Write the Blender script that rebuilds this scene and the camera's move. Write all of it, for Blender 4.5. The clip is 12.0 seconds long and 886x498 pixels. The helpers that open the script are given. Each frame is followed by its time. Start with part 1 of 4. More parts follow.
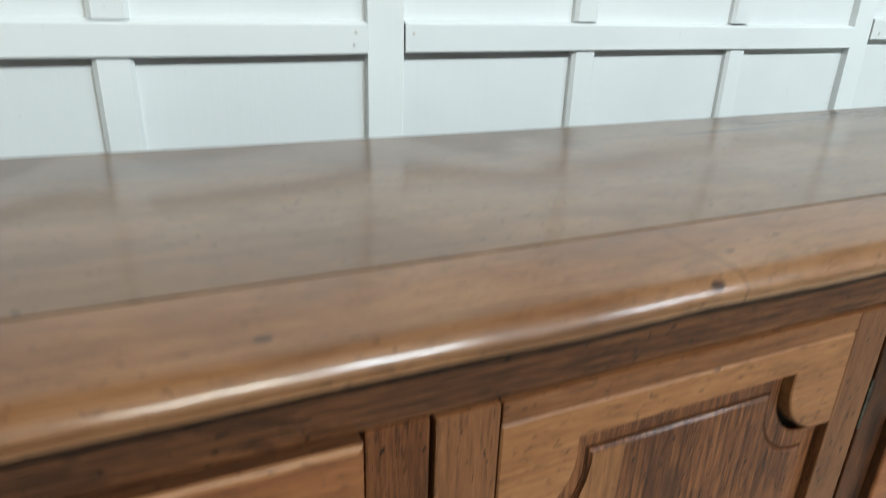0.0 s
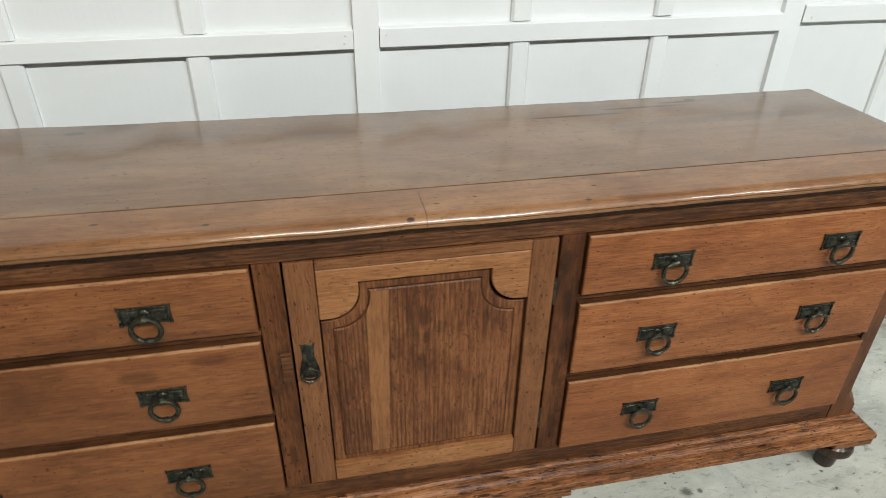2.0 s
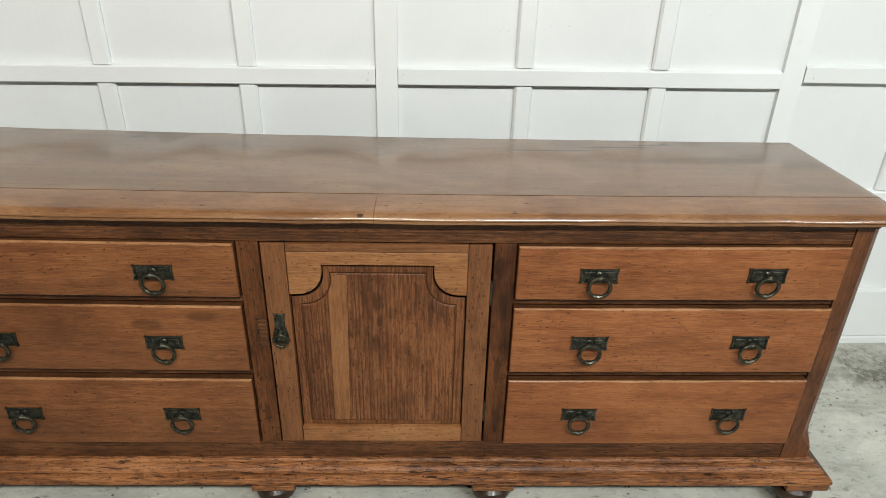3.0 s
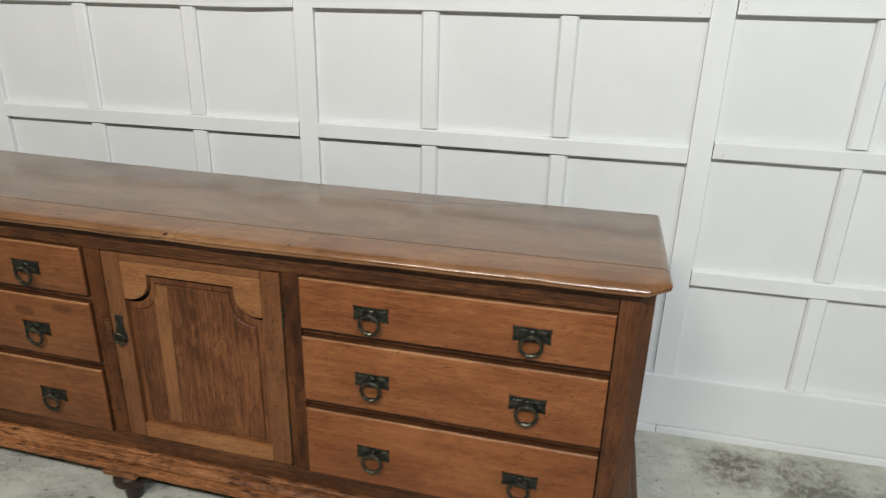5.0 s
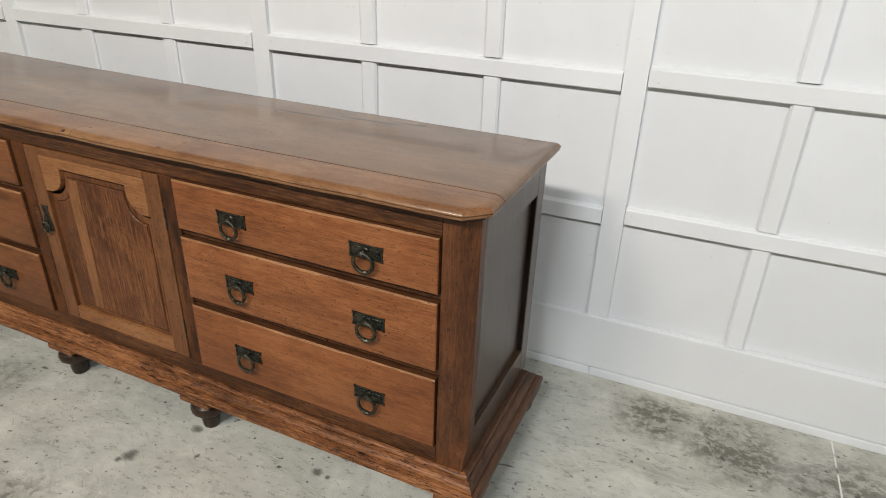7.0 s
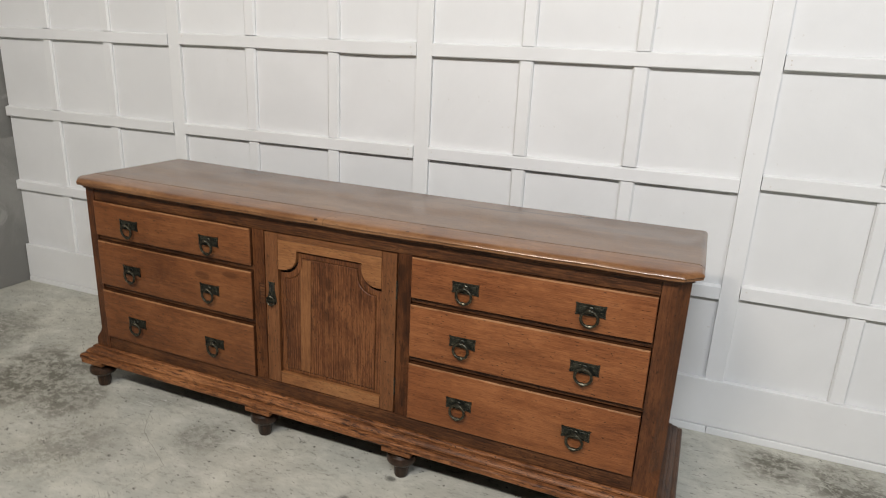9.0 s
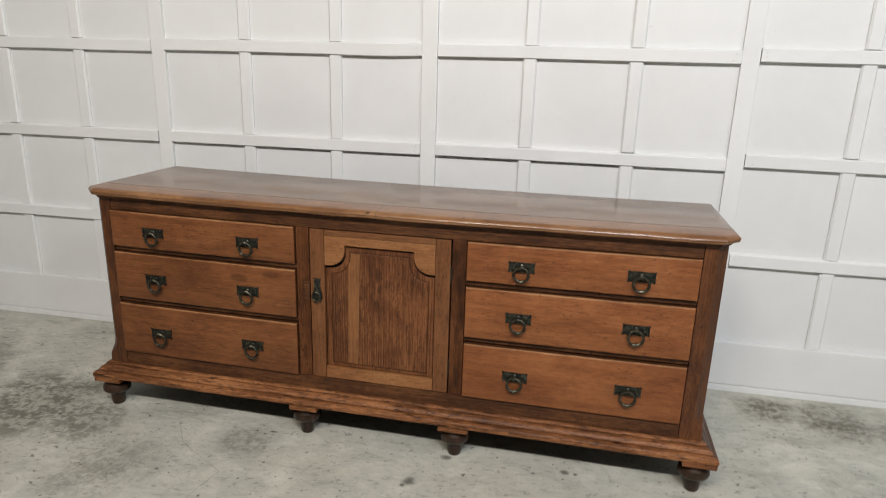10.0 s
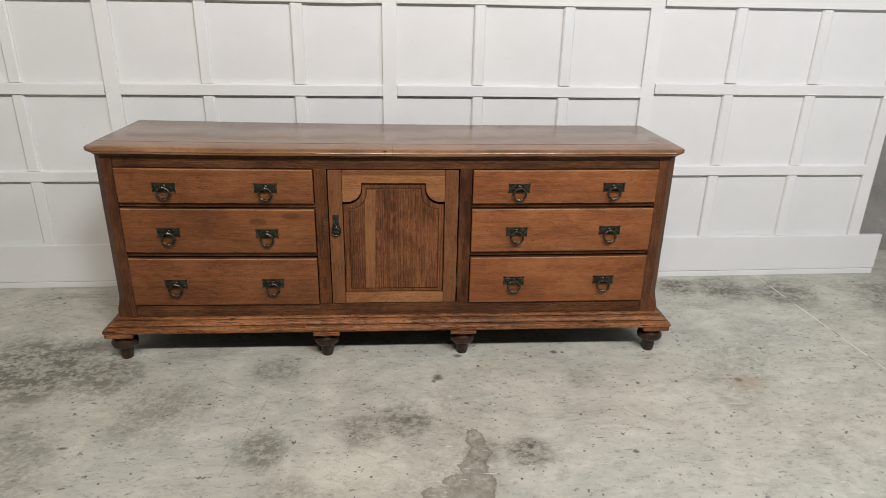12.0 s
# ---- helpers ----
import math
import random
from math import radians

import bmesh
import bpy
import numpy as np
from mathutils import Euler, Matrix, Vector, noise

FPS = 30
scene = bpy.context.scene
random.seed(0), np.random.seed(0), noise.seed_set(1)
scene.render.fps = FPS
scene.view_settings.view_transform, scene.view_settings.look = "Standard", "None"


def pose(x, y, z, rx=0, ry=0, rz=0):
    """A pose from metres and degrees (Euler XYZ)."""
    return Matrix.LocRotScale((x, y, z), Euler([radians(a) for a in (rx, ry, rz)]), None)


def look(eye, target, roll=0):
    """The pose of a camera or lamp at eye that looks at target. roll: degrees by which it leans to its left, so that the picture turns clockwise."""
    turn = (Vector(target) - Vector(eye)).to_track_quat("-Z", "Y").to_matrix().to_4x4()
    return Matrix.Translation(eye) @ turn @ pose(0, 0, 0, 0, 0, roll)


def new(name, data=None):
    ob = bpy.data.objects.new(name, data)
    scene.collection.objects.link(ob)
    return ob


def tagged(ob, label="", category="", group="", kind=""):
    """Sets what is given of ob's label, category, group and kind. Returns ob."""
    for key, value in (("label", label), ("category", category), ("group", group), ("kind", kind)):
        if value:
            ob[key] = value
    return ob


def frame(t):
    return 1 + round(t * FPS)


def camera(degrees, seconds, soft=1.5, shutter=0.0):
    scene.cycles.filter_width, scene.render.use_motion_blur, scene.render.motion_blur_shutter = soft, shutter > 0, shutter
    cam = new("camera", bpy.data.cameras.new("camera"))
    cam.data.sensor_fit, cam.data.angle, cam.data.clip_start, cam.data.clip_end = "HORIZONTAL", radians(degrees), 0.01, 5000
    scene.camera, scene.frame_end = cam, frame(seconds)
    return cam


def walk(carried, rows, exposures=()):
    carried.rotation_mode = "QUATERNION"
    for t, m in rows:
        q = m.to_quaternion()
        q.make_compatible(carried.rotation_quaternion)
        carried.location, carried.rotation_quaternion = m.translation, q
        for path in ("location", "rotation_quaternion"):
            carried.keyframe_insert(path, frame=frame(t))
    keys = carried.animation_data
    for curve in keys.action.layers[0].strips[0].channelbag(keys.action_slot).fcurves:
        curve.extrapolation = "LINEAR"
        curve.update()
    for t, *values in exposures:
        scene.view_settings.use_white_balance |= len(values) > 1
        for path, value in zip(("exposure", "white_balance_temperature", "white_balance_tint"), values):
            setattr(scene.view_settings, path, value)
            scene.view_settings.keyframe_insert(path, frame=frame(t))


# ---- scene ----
cam = camera(69.2, 12.0, soft=0.45, shutter=0.4)
PATH = [
    (0, (-0.402, -0.313, 1.045), (0.376, 1.371, 0.297), 1.9),
    (0.1, (-0.397, -0.328, 1.089), (0.365, 1.356, 0.324), 1.5),
    (0.2, (-0.396, -0.363, 1.134), (0.34, 1.316, 0.334), 1.4),
    (0.3, (-0.4, -0.38, 1.163), (0.335, 1.283, 0.33), 1.4),
    (0.5, (-0.405, -0.438, 1.206), (0.296, 1.206, 0.308), 1.2),
    (1, (-0.432, -0.63, 1.3), (0.186, 0.981, 0.289), 1.2),
    (1.5, (-0.349, -0.786, 1.364), (0.143, 0.842, 0.312), 0.9),
    (2, (-0.177, -0.922, 1.348), (0.179, 0.756, 0.321), 0.8),
    (2.5, (-0.044, -1.074, 1.362), (0.157, 0.669, 0.402), 1.1),
    (4.5, (0.69, -1.313, 1.382), (0.362, 0.501, 0.606), 1.3),
    (5, (0.93, -1.223, 1.363), (0.484, 0.594, 0.657), 1.5),
    (5.5, (1.13, -1.138, 1.354), (0.562, 0.678, 0.737), 1.6),
    (6, (1.295, -1.162, 1.326), (0.686, 0.595, 0.59), 1.6),
    (6.5, (1.411, -1.073, 1.316), (0.756, 0.615, 0.466), 1.8),
    (7, (1.47, -1.034, 1.337), (0.742, 0.596, 0.436), 1.9),
    (7.5, (1.399, -1.202, 1.372), (0.635, 0.403, 0.455), 2.0),
    (9.5, (0.859, -1.791, 1.351), (0.259, 0.047, 0.84), 1.7),
    (10, (0.622, -1.934, 1.312), (0.223, -0.052, 0.764), 1.7),
    (10.5, (0.413, -1.998, 1.292), (0.114, -0.131, 0.64), 1.6),
    (11, (0.276, -2.08, 1.312), (0.128, -0.213, 0.609), 1.6),
    (11.5, (0.127, -2.224, 1.349), (0.16, -0.355, 0.635), 1.5),
    (12, (0.013, -2.315, 1.365), (0.148, -0.454, 0.643), 1.2),
]
walk(cam, [(t, look(eye, target, roll)) for t, eye, target, roll in PATH],
     exposures=((0, 0.09, 5810, 1), (0.4, -0.03, 6090, 2), (1, 0.06, 6230, 5), (2.5, 0.13, 6370, 7), (4.5, -0.1, 6460, 9), (5.5, -0.23, 6460, 11), (6, -0.2, 6510, 12), (6.8, -0.09, 6560, 13), (7.5, -0.07, 6560, 14), (9.5, -0.21, 6590, 15), (10.3, -0.15, 6590, 15), (12, -0.12, 6590, 16)))

# ---- world, sun-less interior light, exposure ----
world = bpy.data.worlds.new("sky_world")
scene.world = world
world.use_nodes = True
_wn = world.node_tree.nodes
_bg = _wn["Background"]
_sky = _wn.new("ShaderNodeTexSky")
_sky.sky_type, _sky.sun_disc = "NISHITA", False
_sky.sun_elevation, _sky.sun_rotation = radians(40), radians(160)
world.node_tree.links.new(_sky.outputs[0], _bg.inputs[0])
_bg.inputs[1].default_value = 0.1


def area_lamp(name, eye, target, sx, sy, watts, colour, spread=180):
    lamp = bpy.data.lights.new(name, "AREA")
    lamp.shape, lamp.size, lamp.size_y, lamp.energy, lamp.color = "RECTANGLE", sx, sy, watts, colour
    lamp.spread = radians(spread)
    ob = new(name, lamp)
    ob.matrix_world = look(eye, target)
    return ob


# a row of strip lamps under the ceiling in front of the sideboard: a warm one and two cool ones
area_lamp("warm_strip_lamp", (-0.25, -3.2, 3.75), (-0.35, 0.3, 0.6), 1.1, 0.2, 98, (1.0, 0.915, 0.77))
for lx, lw in ((1.12, 128), (3.6, 72)):
    area_lamp("cool_strip_lamp", (lx, -3.2, 3.75), (lx * 0.6, 0.3, 0.6), 0.95, 0.2, lw, (0.93, 0.975, 1.0))


# ---- materials ----
class Net:
    """A small helper to write node materials briefly."""

    def __init__(self, name):
        self.mat = bpy.data.materials.new(name)
        self.mat.use_nodes = True
        self.nodes, self.links = self.mat.node_tree.nodes, self.mat.node_tree.links
        self.bsdf = self.nodes["Principled BSDF"]

    def node(self, kind, **sets):
        n = self.nodes.new(kind)
        for key, value in sets.items():
            setattr(n, key, value)
        return n

    def put(self, socket, value):
        if isinstance(value, bpy.types.NodeSocket):
            self.links.new(value, socket)
        else:
            socket.default_value = value

    def math(self, op, a, b=0.0, c=0.0, clamp=False):
        n = self.node("ShaderNodeMath", operation=op, use_clamp=clamp)
        for i, v in enumerate((a, b, c)):
            self.put(n.inputs[i], v)
        return n.outputs[0]

    def vmath(self, op, a, b=(0, 0, 0)):
        n = self.node("ShaderNodeVectorMath", operation=op)
        self.put(n.inputs[0], a)
        self.put(n.inputs[1], b)
        return n.outputs["Value"] if op in ("LENGTH", "DISTANCE", "DOT_PRODUCT") else n.outputs[0]

    def mix(self, fac, a, b, blend="MIX"):
        n = self.node("ShaderNodeMix", data_type="RGBA", blend_type=blend)
        self.put(n.inputs[0], fac)
        for s, v in ((n.inputs[6], a), (n.inputs[7], b)):
            self.put(s, (*v, 1) if isinstance(v, tuple) and len(v) == 3 else v)
        return n.outputs[2]

    def noise(self, vec, scale, detail=4.0, rough=0.55, distort=0.0):
        n = self.node("ShaderNodeTexNoise")
        self.put(n.inputs["Vector"], vec)
        for key, v in (("Scale", scale), ("Detail", detail), ("Roughness", rough), ("Distortion", distort)):
            n.inputs[key].default_value = v
        return n.outputs[0]

    def step(self, v, lo, hi, a=0.0, b=1.0):
        n = self.node("ShaderNodeMapRange", interpolation_type="SMOOTHSTEP")
        for i, x in enumerate((v, lo, hi, a, b)):
            self.put(n.inputs[i], x)
        return n.outputs[0]

    def coords(self, spread=0.0):
        """Object coordinates, shifted by a random amount for each object."""
        c = self.node("ShaderNodeTexCoord").outputs["Object"]
        if spread:
            r = self.node("ShaderNodeObjectInfo").outputs["Random"]
            n = self.node("ShaderNodeCombineXYZ")
            for i, k in enumerate((1.0, 0.63, 1.37)):
                self.put(n.inputs[i], self.math("MULTIPLY", r, spread * k))
            c = self.vmath("ADD", c, n.outputs[0])
        return c

    def stretch(self, vec, sx, sy, sz):
        return self.vmath("MULTIPLY", vec, (sx, sy, sz))

    def bump(self, height, strength, distance, under=None):
        n = self.node("ShaderNodeBump")
        n.inputs["Strength"].default_value, n.inputs["Distance"].default_value = strength, distance
        self.put(n.inputs["Height"], height)
        if under is not None:
            self.put(n.inputs["Normal"], under)
        return n.outputs[0]

    def done(self, colour=None, rough=None, normal=None, **more):
        b = self.bsdf.inputs
        for key, v in (("Base Color", colour), ("Roughness", rough), ("Normal", normal)):
            if v is not None:
                self.put(b[key], (*v, 1) if isinstance(v, tuple) and len(v) == 3 else v)
        for key, v in more.items():
            self.put(b[key.replace("_", " ")], v)
        return self.mat


def wood(name, dark, mid, light, axis="x", rough=0.5, coat=0.05, fine=70.0, worn=0.35, spots=0.5, ticks=0.75, lines=0.0, patchy=0.5, marks=(), sheen=0.13, uneven=0.25, spec=0.3, faded=0.0, even=1.0, relief=0.3, chips=0.0):
    """Old waxed oak with the grain along one axis. lines: strength of dark growth lines; marks: placed stains (x, y, z, rx, ry, rz, strength)."""
    w = Net(name)
    raw = w.coords()
    p = w.coords(9.0)
    along = {"x": (1, 0, 0), "y": (0, 1, 0), "z": (0, 0, 1)}[axis]

    def grain(a, c):
        return w.stretch(p, *(a if k else c for k in along))

    fibre = w.noise(grain(26.0, 420.0), 1.0, 3, 0.65)
    streak = w.noise(grain(2.2, fine), 1.0, 5, 0.66, 0.1)
    blotch = w.noise(grain(3.5, 9.0), 1.0, 6, 0.64, 0.3)
    cloud = w.noise(p, 5.0, 6, 0.66, 0.3)
    tone = w.math("ADD", w.math("MULTIPLY", streak, 0.26), w.math("MULTIPLY", fibre, 0.40))
    tone = w.math("ADD", tone, w.math("MULTIPLY", blotch, patchy * 0.7))
    tone = w.math("ADD", tone, w.math("MULTIPLY", cloud, 0.25))
    half = (0.91 + patchy * 0.7) / 2
    t = w.step(tone, half - 0.135 * even, half + 0.135 * even)
    colour = w.mix(w.step(t, 0.0, 0.55), dark, mid)
    colour = w.mix(w.step(t, 0.45, 1.0), colour, light)
    if faded:
        pale = w.step(w.noise(w.stretch(raw, 2.0, 4.5, 4.5), 1.0, 7, 0.62, 0.6), 0.44, 0.62)
        colour = w.mix(w.math("MULTIPLY", pale, faded), colour, tuple(1.25 * c + d for c, d in zip(light, (0.0, 0.012, 0.012))))
        deep = w.step(w.noise(w.vmath("ADD", w.stretch(raw, 2.6, 6.0, 6.0), (4.0, 9.0, 2.0)), 1.0, 7, 0.66, 0.6), 0.52, 0.66)
        colour = w.mix(w.math("MULTIPLY", deep, faded), colour, dark)
    if lines:
        sep = w.node("ShaderNodeSeparateXYZ")
        w.put(sep.inputs[0], p)
        across = sep.outputs[2 if axis == "x" else 0]
        wave = w.math("MULTIPLY_ADD", across, 720.0, w.math("MULTIPLY", w.noise(grain(0.45, 5.0), 1.0, 2, 0.55), 40.0))
        wave = w.step(w.math("SINE", wave), 0.0, 0.8)
        wave = w.math("MULTIPLY", wave, w.step(w.noise(w.stretch(p, 7.0, 7.0, 3.0), 1.0, 4, 0.6), 0.38, 0.60, 0.12, 1.0))
        wave = w.math("MULTIPLY", wave, w.step(w.noise(grain(7.0, 120.0), 1.0, 3, 0.6), 0.32, 0.54))
        colour = w.mix(w.math("MULTIPLY", wave, lines), colour, tuple(0.38 * c for c in dark))
    stain = w.step(w.noise(w.vmath("ADD", grain(4.0, 9.0), (3.3, 1.7, 8.1)), 1.0, 8, 0.74, 0.4), 0.53, 0.64)
    colour = w.mix(w.math("MULTIPLY", stain, worn * 0.8), colour, tuple(0.7 * c for c in dark))
    for x, y, z, rx, ry, rz, k in marks:
        d = w.vmath("LENGTH", w.stretch(w.vmath("SUBTRACT", raw, (x, y, z)), 1 / rx, 1 / ry, 1 / rz))
        d = w.math("ADD", d, w.math("MULTIPLY", w.math("SUBTRACT", cloud, 0.5), 1.2))
        colour = w.mix(w.math("MULTIPLY", w.step(d, 1.0, 0.55), k), colour, tuple(0.35 * c for c in dark))
    tick = w.step(w.noise(grain(60.0, 420.0), 1.0, 2, 0.5), 0.62, 0.69)
    colour = w.mix(w.math("MULTIPLY", tick, 0.7 * ticks), colour, tuple(0.3 * c for c in dark))
    dent = w.step(w.noise(grain(90.0, 190.0), 1.0, 1, 0.5), 0.695, 0.725)
    colour = w.mix(w.math("MULTIPLY", dent, spots), colour, tuple(0.14 * c for c in dark))
    if chips:
        chip = w.math("MULTIPLY", w.step(w.noise(w.vmath("ADD", grain(18.0, 120.0), (7.7, 2.9, 5.1)), 1.0, 4, 0.62, 0.3), 0.56, 0.62), w.step(w.noise(grain(6.0, 16.0), 1.0, 3, 0.6), 0.40, 0.56, 0.25, 1.0))
        colour = w.mix(w.math("MULTIPLY", chip, chips), colour, tuple(0.22 * c for c in dark))
        dent = w.math("MAXIMUM", dent, chip)
    r = w.math("ADD", w.math("MULTIPLY", fibre, 0.16), w.math("MULTIPLY", blotch, 0.18))
    r = w.math("ADD", r, rough - 0.17)
    n = w.bump(w.math("SUBTRACT", fibre, w.math("MULTIPLY", tick, 0.9)), relief, 0.0010)
    n = w.bump(w.math("ADD", w.noise(grain(3.0, 18.0), 1.0, 2), w.math("MULTIPLY", dent, -0.5)), uneven, 0.003, n)
    return w.done(colour, r, n, Coat_Weight=coat, Coat_Roughness=sheen, IOR=1.45, Specular_IOR_Level=spec)


def white_paint(name, base, brush="x"):
    """Brushed white paint on timber and board."""
    w = Net(name)
    p = w.coords(5.0)
    s = (3.0, 60.0, 90.0) if brush == "x" else (90.0, 60.0, 3.0)
    strokes = w.noise(w.stretch(p, *s), 1.0, 3, 0.6)
    cloud = w.noise(p, 2.3, 5, 0.6, 0.4)
    rnd = w.node("ShaderNodeObjectInfo").outputs["Random"]
    a = tuple(c * 0.93 for c in base)
    colour = w.mix(w.step(cloud, 0.3, 0.7), a, base)
    colour = w.mix(w.math("MULTIPLY", rnd, 0.35), colour, (base[0] * 0.95, base[1] * 0.945, base[2] * 0.92))
    nick = w.step(w.noise(p, 55.0, 2, 0.5), 0.74, 0.78)
    colour = w.mix(w.math("MULTIPLY", nick, 0.25), colour, (0.45, 0.41, 0.35))
    n = w.bump(strokes, 0.12, 0.002)
    n = w.bump(cloud, 0.25, 0.006, n)
    return w.done(colour, w.math("MULTIPLY_ADD", strokes, 0.2, 0.36), n)


def bronze(name, shade, tone):
    w = Net(name)
    p = w.coords(4.0)
    a = w.noise(p, 60.0, 4, 0.6)
    b = w.noise(p, 240.0, 3, 0.6)
    colour = w.mix(w.step(a, 0.30, 0.72), shade, tone)
    colour = w.mix(w.step(b, 0.56, 0.78), colour, (0.20, 0.185, 0.13))
    return w.done(colour, w.step(a, 0.3, 0.7, 0.5, 0.32), w.bump(w.math("ADD", a, b), 0.4, 0.0015), Metallic=0.85)


LINES = ((-0.767, -0.046, -0.673, -0.167), (-0.673, -0.167, -0.463, -0.284), (-0.463, -0.284, -0.54, -0.709), (-0.822, -0.324, -0.86, -0.42), (0.75, -0.35, 0.95, -0.52))


def concrete_floor():
    """Worn, power-floated concrete with stains, pits, scuffs and one sawn joint."""
    w = Net("concrete_floor")
    p = w.coords()
    big = w.noise(p, 1.1, 8, 0.68, 0.5)
    mid = w.noise(w.vmath("ADD", p, (4.1, 2.2, 0)), 4.2, 10, 0.74, 0.4)
    lay = w.node("ShaderNodeMapping")
    lay.inputs["Rotation"].default_value, lay.inputs["Scale"].default_value = (0, 0, -0.45), (0.55, 1.25, 1.0)
    w.put(lay.inputs["Vector"], p)
    crust = w.noise(w.vmath("ADD", lay.outputs[0], (1.3, 7.7, 0)), 13.0, 10, 0.8, 0.25)
    scuff = w.noise(w.vmath("ADD", lay.outputs[0], (5.3, 1.7, 0)), 46.0, 8, 0.8, 0.2)
    fine = w.noise(p, 38.0, 6, 0.72, 0.4)
    grit = w.noise(p, 260.0, 3, 0.7)
    warm = w.noise(w.vmath("ADD", p, (9, 5, 0)), 1.4, 3, 0.5)
    smear = w.noise(w.vmath("ADD", w.stretch(lay.outputs[0], 4.2, 5.6, 1.0), (2.7, 5.9, 0)), 1.0, 11, 0.76, 0.7)
    colour = w.mix(w.step(warm, 0.35, 0.65), (0.438, 0.428, 0.367), (0.408, 0.414, 0.368))
    colour = w.mix(w.math("MULTIPLY", w.step(mid, 0.44, 0.64), 0.6), colour, (0.562, 0.557, 0.480))
    colour = w.mix(w.math("MULTIPLY", w.step(crust, 0.50, 0.68), 0.45), colour, (0.62, 0.61, 0.55))
    colour = w.mix(w.math("MULTIPLY", w.step(crust, 0.48, 0.36), 0.5), colour, (0.27, 0.264, 0.23))
    colour = w.mix(w.math("MULTIPLY", w.step(smear, 0.51, 0.66), w.step(big, 0.42, 0.58, 0.12, 0.6)), colour, (0.245, 0.236, 0.200))
    colour = w.mix(w.math("MULTIPLY", w.step(smear, 0.48, 0.34), 0.42), colour, (0.62, 0.61, 0.55))
    colour = w.mix(w.math("MULTIPLY", w.math("MULTIPLY", w.step(scuff, 0.55, 0.61), w.step(mid, 0.60, 0.47)), 0.65), colour, (0.15, 0.148, 0.128))

    def near(x, y, r, wob=0.6, field=None, stretch=1.0):
        d = w.vmath("LENGTH", w.stretch(w.vmath("SUBTRACT", p, (x, y, 0.0)), 1.0, stretch, 1.0))
        d = w.math("ADD", d, w.math("MULTIPLY", w.math("SUBTRACT", mid if field is None else field, 0.5), wob * r * 2.4))
        return w.step(d, r, r * 0.3)

    cloud = w.math("MULTIPLY", w.step(big, 0.54, 0.68), 0.45)
    # the darker, scuffed stretches of the slab
    for x, y, r, k in ((-1.40, -0.06, 0.36, 1.0), (-1.14, -0.12, 0.22, 0.9), (-1.62, -0.3, 0.35, 0.8), (-0.85, -0.36, 0.24, 0.6), (-2.0, 0.1, 0.4, 0.7), (-1.25, -0.62, 0.3, 0.6),
                       (1.45, 0.66, 0.15, 1.0), (1.68, 0.62, 0.20, 1.0), (2.0, 0.56, 0.24, 0.9), (2.5, 0.5, 0.35, 0.7),
                       (0.27, -0.62, 0.10, 0.7), (0.24, -0.76, 0.13, 0.5), (0.04, -0.43, 0.16, 0.85), (-0.12, -0.50, 0.12, 0.7), (0.43, -0.63, 0.10, 0.95), (-0.44, -0.58, 0.13, 0.8), (-0.47, -0.10, 0.13, 0.6), (0.72, -0.20, 0.10, 0.4), (-0.3, -0.85, 0.2, 0.5)):
        cloud = w.math("MAXIMUM", cloud, w.math("MULTIPLY", near(x, y, r), k))
    grain_mask = w.step(w.math("ADD", w.math("MULTIPLY", crust, 0.62), w.math("MULTIPLY", fine, 0.48)), 0.49, 0.60)
    mottled = w.math("MULTIPLY", cloud, w.math("MULTIPLY_ADD", grain_mask, 0.72, 0.28))
    colour = w.mix(w.math("MULTIPLY", mottled, 0.95), colour, (0.118, 0.113, 0.088))
    # one old spill, with a sharp ragged edge
    ragged = w.noise(p, 34.0, 7, 0.7, 0.3)
    spill = None
    for x, y, r, q in ((0.262, -0.555, 0.030, 0.55), (0.268, -0.625, 0.036, 0.8), (0.240, -0.70, 0.046, 0.75), (0.262, -0.765, 0.040, 0.6), (0.19, -0.755, 0.050, 1.5), (0.13, -0.80, 0.055, 1.8), (0.22, -0.87, 0.07, 0.7)):
        d = w.vmath("LENGTH", w.stretch(w.vmath("SUBTRACT", p, (x, y, 0.0)), 1 / r, q / r, 1.0))
        spill = d if spill is None else w.math("SMOOTH_MIN", spill, d, 0.4)
    spill = w.math("ADD", spill, w.math("MULTIPLY", w.math("SUBTRACT", ragged, 0.5), 1.6))
    inner = w.mix(w.step(ragged, 0.40, 0.62), (0.160, 0.150, 0.116), (0.340, 0.328, 0.276))
    colour = w.mix(w.math("MULTIPLY", w.step(spill, 1.02, 0.90), 0.65), colour, inner)
    edge = w.math("MULTIPLY", w.step(spill, 1.04, 0.96), w.step(spill, 0.66, 0.92))
    colour = w.mix(w.math("MULTIPLY", edge, 0.5), colour, (0.12, 0.105, 0.075))

    def hairline(x0, y0, x1, y1, width):
        a, b = Vector((x0, y0, 0)), Vector((x1, y1, 0))
        d = (b - a).normalized()
        q = w.vmath("SUBTRACT", p, tuple(a))
        t = w.vmath("DOT_PRODUCT", q, tuple(d))
        o = w.math("ABSOLUTE", w.math("ADD", w.vmath("DOT_PRODUCT", q, (-d.y, d.x, 0.0)), w.math("MULTIPLY", w.math("SUBTRACT", mid, 0.5), 0.03)))
        inside = w.math("MULTIPLY", w.math("GREATER_THAN", t, 0.0), w.math("LESS_THAN", t, (b - a).length))
        return w.math("MULTIPLY", w.step(o, width, width * 0.3), inside)

